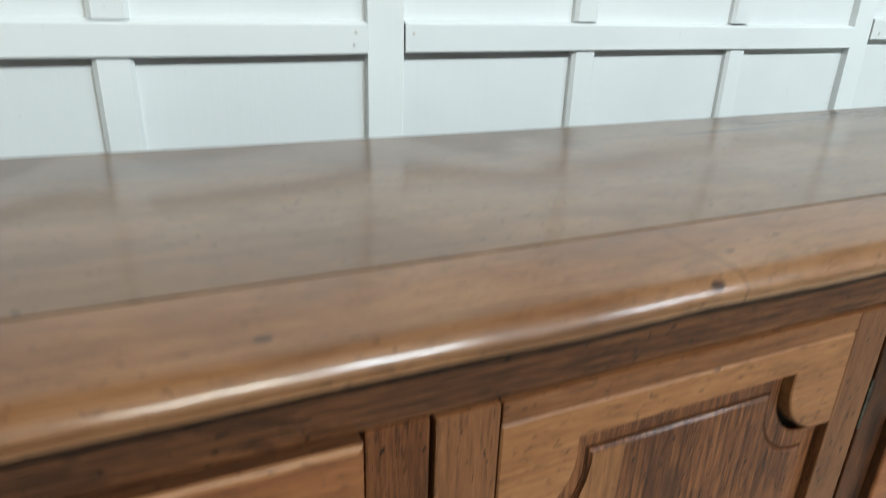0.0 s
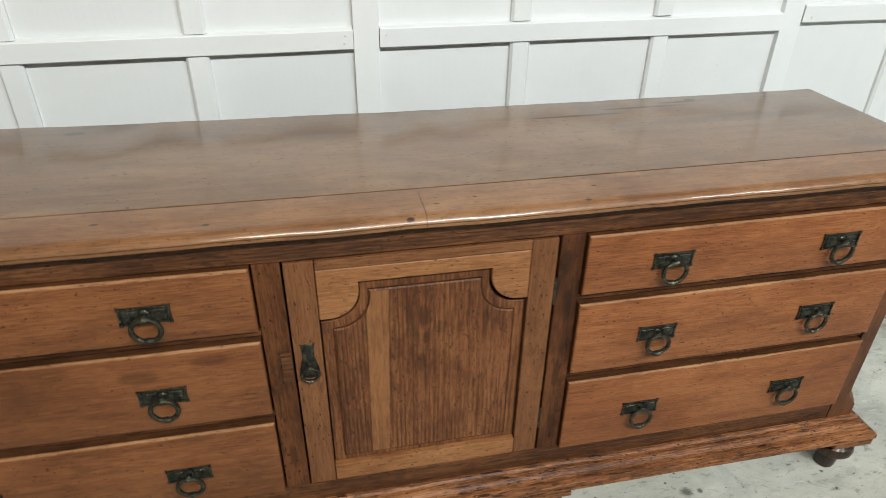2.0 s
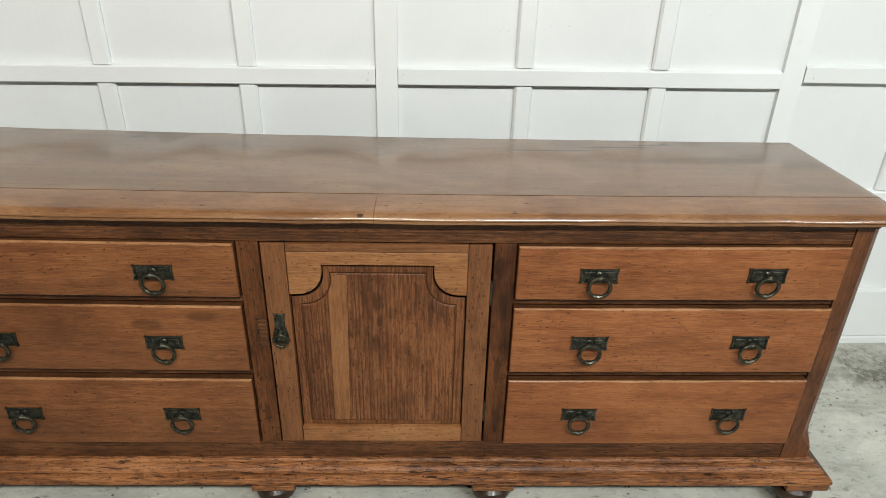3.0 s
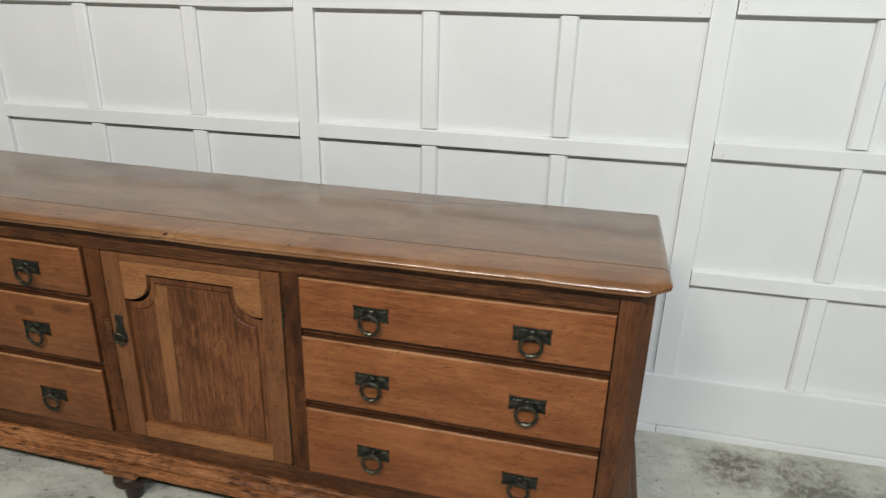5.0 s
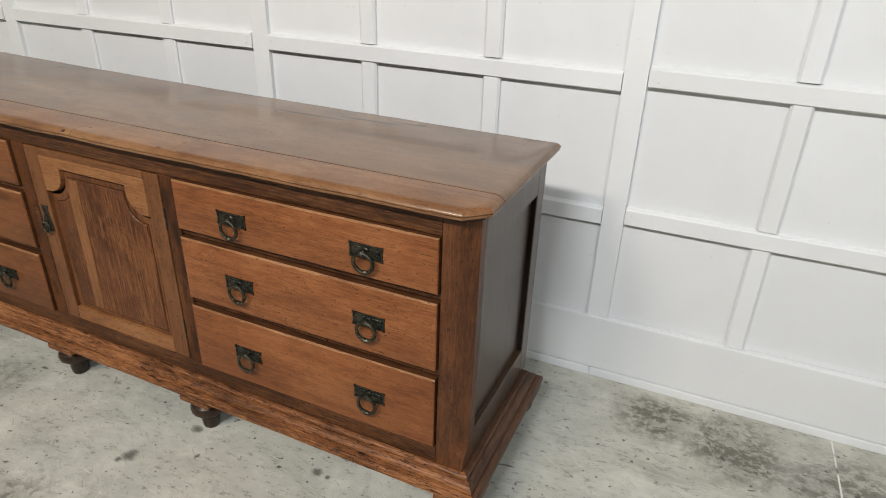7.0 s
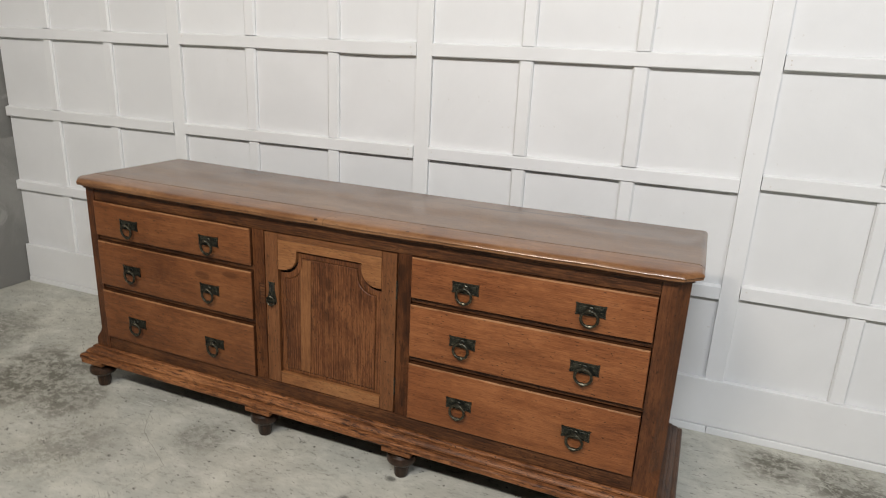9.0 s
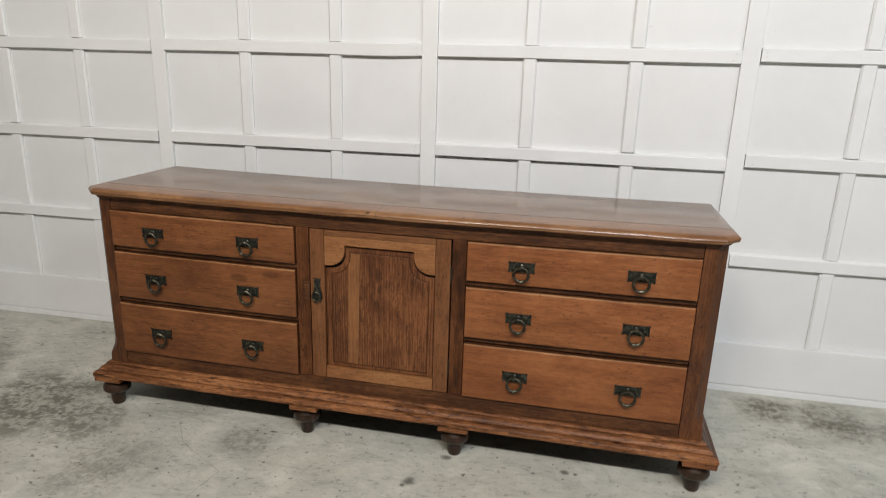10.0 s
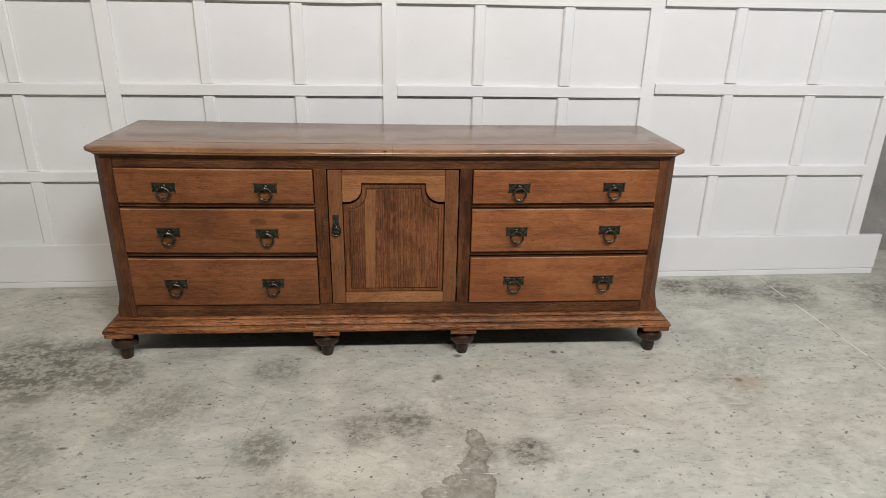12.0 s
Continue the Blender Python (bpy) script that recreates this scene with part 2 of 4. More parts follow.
    for x0, y0, x1, y1 in LINES:
        colour = w.mix(w.math("MULTIPLY", hairline(x0, y0, x1, y1, 0.0018), 0.42), colour, (0.12, 0.117, 0.097))
    # specks, pits and dropped chips
    rag = w.noise(p, 70.0, 5, 0.7, 0.8)
    pit = w.math("MULTIPLY", w.step(w.noise(w.vmath("ADD", lay.outputs[0], (8.8, 3.1, 0)), 26.0, 5, 0.62, 0.5), 0.635, 0.67), w.step(rag, 0.42, 0.56))
    pit = w.math("MAXIMUM", pit, w.math("MULTIPLY", w.step(w.noise(w.vmath("ADD", p, (1.8, 6.1, 0)), 95.0, 3, 0.6, 0.6), 0.66, 0.70), w.step(mid, 0.44, 0.6)))
    for scale, cut, size in ((9.0, 0.72, 0.24), (26.0, 0.78, 0.6)):
        v = w.node("ShaderNodeTexVoronoi", voronoi_dimensions="2D")
        w.put(v.inputs["Vector"], p)
        v.inputs["Scale"].default_value = scale
        rgb = w.node("ShaderNodeSeparateColor")
        w.put(rgb.inputs[0], v.outputs["Color"])
        r = w.math("MULTIPLY", w.math("MAXIMUM", w.math("SUBTRACT", rgb.outputs[0], cut), 0.0), size)
        d = w.math("ADD", v.outputs["Distance"], w.math("MULTIPLY", w.math("SUBTRACT", rag, 0.5), 0.5))
        one = w.math("MULTIPLY", w.step(d, r, w.math("MULTIPLY", r, 0.5)), w.step(r, 0.01, 0.03))
        pit = w.math("MAXIMUM", pit, one)
    for x, y, r, q in ((0.156, -0.178, 0.030, 1.0), (0.142, -0.200, 0.016, 1.0), (0.251, -0.016, 0.026, 1.4), (0.655, 0.004, 0.026, 1.3), (0.69, 0.0, 0.012, 1.0), (1.338, -0.231, 0.020, 1.0), (0.783, -0.638, 0.014, 1.0),
                       (0.44, -0.60, 0.014, 1.0), (-1.07, -0.55, 0.024, 2.2), (1.724, -0.017, 0.014, 1.5), (0.93, -0.24, 0.012, 1.0), (-0.40, -0.02, 0.02, 2.5)):
        pit = w.math("MAXIMUM", pit, near(x, y, r, 0.8, crust, q))
    colour = w.mix(w.math("MULTIPLY", pit, 0.78), colour, (0.06, 0.056, 0.047))
    colour = w.mix(w.math("MULTIPLY", near(1.37, -0.25, 0.075, 0.7, crust), 0.4), colour, (0.3, 0.2, 0.12))
    # fine drag marks, dark and pale
    turned = w.node("ShaderNodeMapping")
    turned.inputs["Rotation"].default_value = (0, 0, 0.6)
    w.put(turned.inputs["Vector"], p)
    drag = w.noise(w.stretch(turned.outputs[0], 16.0, 150.0, 1.0), 1.0, 2, 0.5, 0.4)
    drag2 = w.noise(w.stretch(p, 14.0, 110.0, 1.0), 1.0, 2, 0.5, 0.6)
    marks = w.math("MULTIPLY", w.step(drag, 0.64, 0.68), w.step(mid, 0.48, 0.6))
    colour = w.mix(w.math("MULTIPLY", marks, 0.4), colour, (0.11, 0.11, 0.095))
    colour = w.mix(w.math("MULTIPLY", w.math("MULTIPLY", w.step(drag2, 0.67, 0.71), w.step(big, 0.5, 0.6)), 0.6), colour, (0.732, 0.732, 0.695))
    # the sawn joint
    sep = w.node("ShaderNodeSeparateXYZ")
    w.put(sep.inputs[0], p)
    off = w.math("ABSOLUTE", w.math("SUBTRACT", sep.outputs[0], w.math("MULTIPLY_ADD", sep.outputs[1], -0.045, 1.98)))
    joint = w.step(off, 0.0034, 0.0016)
    filled = w.step(w.noise(w.stretch(p, 1.0, 5.0, 1.0), 1.0, 3), 0.40, 0.50)
    colour = w.mix(joint, colour, w.mix(filled, (0.12, 0.118, 0.10), (0.68, 0.674, 0.63)))
    rough = w.math("ADD", w.step(mid, 0.3, 0.7, 0.45, 0.62), w.math("MULTIPLY", cloud, 0.1))
    n = w.bump(w.math("ADD", fine, w.math("MULTIPLY", grit, 0.4)), 0.2, 0.004)
    n = w.bump(w.math("SUBTRACT", 0.0, w.math("ADD", pit, joint)), 0.35, 0.003, n)
    return w.done(colour, rough, n, Specular_IOR_Level=0.35)


def block_paint(name, base):
    w = Net(name)
    p = w.coords(3.0)
    a = w.noise(p, 2.2, 6, 0.65, 0.6)
    b = w.noise(p, 90.0, 4, 0.7)
    colour = w.mix(w.step(a, 0.35, 0.65), tuple(0.68 * c for c in base), base)
    smear = w.step(w.noise(w.vmath("ADD", p, (2, 7, 1)), 6.0, 4, 0.6, 1.0), 0.6, 0.7)
    colour = w.mix(w.math("MULTIPLY", smear, 0.4), colour, tuple(min(1, 1.6 * c) for c in base))
    return w.done(colour, 0.7, w.bump(w.math("ADD", b, a), 0.4, 0.006))


OAK_DRAWER = wood("oak_drawer", (0.1193, 0.03628, 0.01098), (0.2002, 0.06716, 0.02118), (0.2749, 0.1039, 0.03628), "x", rough=0.48, coat=0.12, sheen=0.28, even=1.25, relief=0.25, worn=0.35, spots=0.7, ticks=0.5, chips=0.06,
                  marks=((-0.505, 0.0, 0.578, 0.042, 1.0, 0.019, 0.42), (-0.385, 0.0, 0.600, 0.042, 1.0, 0.015, 0.4), (-0.93, 0.0, 0.33, 0.02, 1.0, 0.03, 0.2)))
# same drawer oak for the left side, its weaker light put into the colour
OAK_DRAWER_SHADED = wood("oak_drawer_shaded", (0.08892, 0.02941, 0.009348), (0.1562, 0.05472, 0.01767), (0.2246, 0.08778, 0.03021), "x", rough=0.48, coat=0.12, sheen=0.28, even=1.3, relief=0.25, worn=0.45, spots=0.6, ticks=0.5, chips=0.06,
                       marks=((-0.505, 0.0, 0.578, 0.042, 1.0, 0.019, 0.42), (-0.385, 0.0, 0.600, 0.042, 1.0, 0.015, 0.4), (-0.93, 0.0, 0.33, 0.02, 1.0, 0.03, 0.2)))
# paler top lips of the drawers: wear plus a highlight painted in
OAK_LIT_LIP = wood("oak_worn_lit_lip", (0.17, 0.070, 0.027), (0.26, 0.120, 0.050), (0.34, 0.170, 0.078), "x", worn=0.3, spots=0.6)
OAK_FRAME = wood("oak_frame_across", (0.038, 0.0130, 0.0045), (0.080, 0.0288, 0.0096), (0.142, 0.0560, 0.0198), "x", worn=0.6, lines=0.45, spots=0.9, chips=0.5)
OAK_STILE = wood("oak_frame_upright", (0.036, 0.0115, 0.0038), (0.075, 0.0250, 0.0080), (0.122, 0.0435, 0.0142), "z", rough=0.5, worn=0.9, spots=1.0, spec=0.22, coat=0.05, sheen=0.3, chips=0.6,
                 marks=((0.272, 0.02, 0.62, 0.012, 1.0, 0.05, 0.6), (0.268, 0.02, 0.45, 0.012, 1.0, 0.06, 0.6), (0.275, 0.02, 0.30, 0.010, 1.0, 0.04, 0.6), (-0.27, 0.02, 0.32, 0.012, 1.0, 0.05, 0.5), (0.262, 0.02, 0.72, 0.012, 1.0, 0.03, 0.5)))
OAK_POST = wood("oak_corner_post", (0.0425, 0.01343, 0.00425), (0.0867, 0.0289, 0.00918), (0.1292, 0.04632, 0.0153), "z", rough=0.46, worn=0.8, spots=0.6, ticks=0.5, coat=0.15, sheen=0.3, chips=0.3)
OAK_DOOR = wood("oak_door_upright", (0.1015, 0.03672, 0.01242), (0.1577, 0.06156, 0.02214), (0.2052, 0.0864, 0.03348), "z", even=1.3, coat=0.1, sheen=0.3, relief=0.25, worn=0.45, spots=0.9, chips=0.25)
OAK_DOOR_RAIL = wood("oak_door_across", (0.094, 0.034, 0.0115), (0.146, 0.057, 0.0205), (0.190, 0.080, 0.031), "x", worn=0.5, spots=0.8)
OAK_PANEL = wood("oak_panel", (0.06496, 0.02072, 0.006944), (0.1389, 0.04928, 0.01702), (0.2083, 0.08288, 0.03002), "z", fine=120.0, worn=0.7, ticks=0.8, lines=0.6, patchy=0.45, spots=0.6, chips=0.4,
                 marks=((-0.004, 0.02, 0.63, 0.012, 1.0, 0.03, 0.5), (0.0, 0.02, 0.58, 0.010, 1.0, 0.02, 0.6), (-0.010, 0.02, 0.52, 0.012, 1.0, 0.03, 0.5), (0.03, 0.02, 0.60, 0.02, 1.0, 0.02, 0.3), (0.06, 0.02, 0.36, 0.02, 1.0, 0.03, 0.3)))
OAK_STRIP = wood("oak_panel_strip", (0.1442, 0.05747, 0.0209), (0.2069, 0.08778, 0.0324), (0.256, 0.1129, 0.04389), "z", worn=0.15, lines=0.2, spots=0.3, ticks=0.4)
OAK_PALE = wood("oak_pale", (0.1566, 0.06048, 0.02106), (0.2398, 0.1004, 0.03618), (0.3078, 0.1426, 0.05562), "x", even=1.25, coat=0.1, sheen=0.3, relief=0.25, worn=0.35, spots=0.7, chips=0.2)
OAK_TOP = wood("oak_top", (0.09865, 0.04689, 0.01866), (0.1498, 0.07368, 0.03015), (0.1944, 0.09952, 0.04306), "x", rough=0.45, coat=0.75, sheen=0.15, spec=0.25, faded=0.5, uneven=0.04, patchy=0.6, even=1.35, relief=0.08, worn=0.3, spots=0.6, ticks=0.55,
               marks=((-0.655, 0.470, 0.858, 0.024, 0.011, 0.1, 1.0), (0.733, 0.466, 0.858, 0.020, 0.010, 0.1, 1.0), (0.42, 0.405, 0.858, 0.14, 0.007, 0.1, 0.8), (0.60, 0.435, 0.858, 0.14, 0.0075, 0.1, 0.9), (0.70, 0.455, 0.858, 0.07, 0.007, 0.1, 0.9), (0.75, 0.33, 0.858, 0.22, 0.03, 0.1, 0.3)))
OAK_TOP_FRONT = wood("oak_top_front", (0.1214, 0.05011, 0.01851), (0.1936, 0.08532, 0.03205), (0.2464, 0.1201, 0.05057), "x", rough=0.44, coat=0.6, sheen=0.17, faded=0.5, uneven=0.1, patchy=0.6, even=1.3, relief=0.14, worn=0.4, spots=0.4, ticks=0.6, chips=0.15,
                     marks=((-0.003, 0.035, 0.858, 0.0018, 0.08, 0.1, 0.7), (0.02, 0.03, 0.858, 0.006, 0.003, 0.1, 1.0), (0.09, 0.045, 0.858, 0.005, 0.0025, 0.1, 1.0), (0.28, 0.0, 0.858, 0.008, 0.0035, 0.1, 1.0), (-0.03, -0.008, 0.855, 0.008, 0.004, 0.1, 1.0), (0.31, 0.05, 0.858, 0.006, 0.004, 0.1, 1.0), (-0.35, 0.02, 0.858, 0.007, 0.004, 0.1, 1.0), (-0.52, 0.05, 0.858, 0.009, 0.004, 0.1, 1.0)))
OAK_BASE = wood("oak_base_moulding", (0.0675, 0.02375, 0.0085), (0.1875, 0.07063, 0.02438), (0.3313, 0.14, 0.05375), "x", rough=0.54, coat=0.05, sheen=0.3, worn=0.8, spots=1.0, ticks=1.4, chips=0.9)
# darker copy of the moulding oak, with the shade of the ends in its colour
OAK_BASE_END_SHADED = wood("oak_base_moulding_end_shaded", (0.036, 0.0144, 0.0063), (0.0702, 0.0297, 0.0126), (0.108, 0.0477, 0.0207), "y", rough=0.45, coat=0.1, worn=0.7, spots=0.8, chips=0.6)
# grey-brown side oak, darkened further so the sides read as shaded
OAK_SIDE_SHADED = wood("oak_side_upright_shaded", (0.03142, 0.01571, 0.007616), (0.05617, 0.02951, 0.01499), (0.07997, 0.04427, 0.02332), "z", rough=0.45, coat=0.5, sheen=0.24, worn=0.6, even=1.5, relief=0.15, spec=0.3)
OAK_FOOT = wood("oak_foot", (0.012, 0.0065, 0.004), (0.028, 0.0140, 0.0075), (0.052, 0.025, 0.0125), "z", rough=0.36, coat=0.3)
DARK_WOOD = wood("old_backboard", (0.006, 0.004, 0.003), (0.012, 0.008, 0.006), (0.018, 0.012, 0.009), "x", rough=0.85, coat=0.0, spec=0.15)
OAK_DARK_EDGE = wood("oak_dark_edge", (0.028, 0.011, 0.004), (0.054, 0.020, 0.007), (0.085, 0.033, 0.012), "x", rough=0.7, coat=0.0, spec=0.15)
PAINT = white_paint("white_paint_across", (0.745, 0.758, 0.760), "x")
PAINT_UP = white_paint("white_paint_upright", (0.745, 0.758, 0.760), "z")
PAINT_PANEL = white_paint("white_paint_board", (0.725, 0.738, 0.742), "z")
BRONZE = bronze("aged_bronze", (0.018, 0.021, 0.018), (0.080, 0.078, 0.060))
BRONZE_RING = bronze("rubbed_bronze", (0.022, 0.023, 0.018), (0.085, 0.078, 0.054))
CONCRETE = concrete_floor()
BLOCK = block_paint("grey_blockwork", (0.27, 0.268, 0.25))
PLASTER = block_paint("pale_plaster", (0.46, 0.455, 0.44))


# ---- mesh helpers ----
def part(name, bm, material, parent=None, label="", smooth=False, loc=None):
    me = bpy.data.meshes.new(name)
    bmesh.ops.recalc_face_normals(bm, faces=bm.faces)
    if smooth:
        for f in bm.faces:
            f.smooth = True
    bm.to_mesh(me)
    bm.free()
    if smooth:
        me.set_sharp_from_angle(angle=radians(26))
    me.materials.append(material)
    ob = new(name, me)
    if parent is not None:
        ob.parent = parent
    if loc is not None:
        ob.location = loc
    if label:
        tagged(ob, label)
    return ob


def again(ob, loc, parent=None):
    """One more object on the same mesh."""
    o = ob.copy()
    scene.collection.objects.link(o)
    o.location = loc
    if parent is not None:
        o.parent = parent
    return o


def box(x0, x1, y0, y1, z0, z1, bevel=0.0, seg=2, bm=None):
    own = bm is None
    b = bmesh.new()
    bmesh.ops.create_cube(b, size=1.0)
    for v in b.verts:
        v.co = Vector(((x0 + x1) / 2 + v.co.x * (x1 - x0), (y0 + y1) / 2 + v.co.y * (y1 - y0), (z0 + z1) / 2 + v.co.z * (z1 - z0)))
    if bevel:
        bmesh.ops.bevel(b, geom=b.edges[:], offset=bevel, segments=seg, affect="EDGES", profile=0.6)
    if own:
        return b
    me = bpy.data.meshes.new("tmp")
    b.to_mesh(me)
    b.free()
    bm.from_mesh(me)
    bpy.data.meshes.remove(me)
    return bm


def wobble(bm, size, amount, seed=0.0):
    """Slightly uneven, hand-worn edges."""
    for v in bm.verts:
        v.co += amount * (noise.noise_vector(v.co * size + Vector((seed, seed * 1.7, 3.1))))
    return bm


def cut_along(bm, axis, lo, hi, n):
    """Slices a mesh so that it can be worn unevenly along its length."""
    d = Vector((axis == "x", axis == "y", axis == "z"))
    for i in range(1, n):
        c = d * (lo + (hi - lo) * i / n)
        bmesh.ops.bisect_plane(bm, geom=bm.verts[:] + bm.edges[:] + bm.faces[:], dist=1e-5, plane_co=c, plane_no=d)
    return bm


def inset_loop(pts, d):
    """A convex loop (anticlockwise, seen from above), moved inwards by d with mitred corners."""
    out = []
    n = len(pts)
    for i in range(n):
        a, b, c = Vector(pts[i - 1]), Vector(pts[i]), Vector(pts[(i + 1) % n])
        n1 = Vector((-(b - a).y, (b - a).x)).normalized()
        n2 = Vector((-(c - b).y, (c - b).x)).normalized()
        m = (n1 + n2).normalized()
        out.append(b + m * (d / max(0.3, m.dot(n1))))
    return out


def ring_loft(loop, profile, caps=True):
    """Sweeps a profile of (inset, height) round a loop."""
    bm = bmesh.new()
    rings = []
    for d, z in profile:
        rings.append([bm.verts.new((p.x, p.y, z)) for p in inset_loop(loop, d)])
    n = len(loop)
    for a, b in zip(rings, rings[1:]):
        for i in range(n):
            bm.faces.new((a[i], a[(i + 1) % n], b[(i + 1) % n], b[i]))
    if caps:
        bm.faces.new(rings[0][::-1])
        bm.faces.new(rings[-1])
    return bm


def lathe(profile, segs=28):
    bm = bmesh.new()
    rings = []
    for r, z in profile:
        rings.append([bm.verts.new((r * math.cos(2 * math.pi * i / segs), r * math.sin(2 * math.pi * i / segs), z)) for i in range(segs)])
    for a, b in zip(rings, rings[1:]):
        for i in range(segs):
            bm.faces.new((a[i], a[(i + 1) % segs], b[(i + 1) % segs], b[i]))
    bm.faces.new(rings[0][::-1])
    bm.faces.new(rings[-1])
    return bm


def plate(outline, y0, y1, bevel=0.0):
    """An outline in x and z, from its back at y1 to its front at y0, with a chamfered front edge."""
    bm = bmesh.new()
    back = [bm.verts.new((x, y1, z)) for x, z in outline]
    side = [bm.verts.new((x, y0 + bevel, z)) for x, z in outline]
    n = len(outline)
    rows = [back, side]
    if bevel:
        area = sum(outline[i][0] * outline[(i + 1) % n][1] - outline[(i + 1) % n][0] * outline[i][1] for i in range(n))
        front = []
        for i in range(n):
            a, b, c = (Vector(outline[(i + k) % n]) for k in (-1, 0, 1))
            n1 = Vector((-(b - a).y, (b - a).x)).normalized()
            n2 = Vector((-(c - b).y, (c - b).x)).normalized()
            m = (n1 + n2).normalized() * (1 if area > 0 else -1)
            q = b + m * (bevel / max(0.4, abs(m.dot(n1))))
            front.append(bm.verts.new((q.x, y0, q.y)))
        rows.append(front)
    for a, b in zip(rows, rows[1:]):
        for i in range(n):
            bm.faces.new((a[i], a[(i + 1) % n], b[(i + 1) % n], b[i]))
    bm.faces.new(rows[-1])
    bm.faces.new(back[::-1])
    bm.normal_update()
    bmesh.ops.triangulate(bm, faces=[f for f in bm.faces if len(f.verts) > 4])
    return bm


def hoop(radius, tube, segs=32, sides=10, squash=1.0, collar=()):
    """A ring in the x-z plane; collar: (angle, half width, extra thickness)."""
    bm = bmesh.new()
    rings = []
    for i in range(segs):
        a = 2 * math.pi * i / segs
        t = tube
        for ca, cw, ct in collar:
            d = abs((a - ca + math.pi) % (2 * math.pi) - math.pi)
            if d < cw:
                t = tube + ct * math.cos(d / cw * math.pi / 2)
        c = Vector((math.cos(a), 0, math.sin(a) * squash))
        rings.append([bm.verts.new(c * radius + c * t * math.cos(2 * math.pi * j / sides) + Vector((0, t * math.sin(2 * math.pi * j / sides), 0))) for j in range(sides)])
    for i in range(segs):
        a, b = rings[i], rings[(i + 1) % segs]
        for j in range(sides):
            bm.faces.new((a[j], a[(j + 1) % sides], b[(j + 1) % sides], b[j]))
    return bm


# ---- the room ----
LEFT, RIGHT, FRONT, BACK, HIGH = -2.443, 5.2, -7.6, 1.15, 4.0
floor = tagged(part("floor", box(LEFT - 0.2, RIGHT + 0.2, FRONT - 0.2, BACK + 0.2, -0.12, 0.0), CONCRETE), "grey power-floated concrete floor with stains and pits", "floor", kind="structure")
tagged(part("ceiling", box(LEFT - 0.2, RIGHT + 0.2, FRONT - 0.2, BACK + 0.2, HIGH, HIGH + 0.15), PLASTER), "plain pale ceiling of the shop", "ceiling", kind="structure")


def block_wall(name, x0, x1, y0, y1, label):
    """One plain painted wall of the shop."""
    wall = tagged(part(name, box(x0, x1, y0, y1, 0, HIGH), BLOCK), label, "wall", kind="structure")
    return wall


tagged(part("plinth", box(LEFT - 0.012, LEFT + 0.006, FRONT, BACK - 0.01, 0.0, 0.82, 0.004), BLOCK), "grey rendered plinth at the foot of the side wall", "plinth", kind="structure")
wall_west = block_wall("wall_west", LEFT - 0.2, LEFT - 0.01, FRONT, BACK + 0.2, "grey painted block side wall")
wall_rear = block_wall("wall_rear", LEFT, RIGHT, BACK, BACK + 0.2, "grey block wall behind the white panelling")
block_wall("wall_east", RIGHT, RIGHT + 0.2, FRONT, BACK + 0.2, "grey painted block side wall")
block_wall("wall_south", LEFT - 0.2, RIGHT + 0.2, FRONT - 0.2, FRONT, "grey painted block wall at the far end of the shop")

# ---- the white panelled wall ----
PANEL_Y = 0.0         # built along its own x, then turned to stand slightly askew behind the sideboard
WALL_POSE = pose(0.0, 0.7685, 0.0, rz=1.32)
wall_north = tagged(part("wall_north", box(-2.436, 2.502, PANEL_Y, PANEL_Y + 0.06, 0.0, 2.44), PAINT_PANEL), "white painted timber panelled wall with rails and battens", "panelled wall", kind="structure")
STILES = (-2.470, -1.271, -0.028, 1.212, 2.469)
for i, sx in enumerate(STILES[1:]):
    w2 = 0.0325
    part("stile", wobble(cut_along(box(sx - w2, sx + w2, PANEL_Y - 0.0165, PANEL_Y + 0.01, 0.222, 2.44, 0.002), "z", 0.24, 2.44, 8), 2.0, 0.0018, i), PAINT_UP, wall_north)
RAILS = ((0.584, 0.985, 1.386, 1.779, 2.166), (0.587, 0.988, 1.394, 1.784, 2.172), (0.592, 0.992, 1.397, 1.788, 2.178), (0.605, 1.011, 1.409, 1.800, 2.190))
RAIL_HIGH = 0.048
BATTENS = ((-2.080, -1.684), (-0.855, -0.440), (0.385, 0.799), (1.624, 2.050))
BASE_TOPS = (0.219, 0.220, 0.222, 0.224)
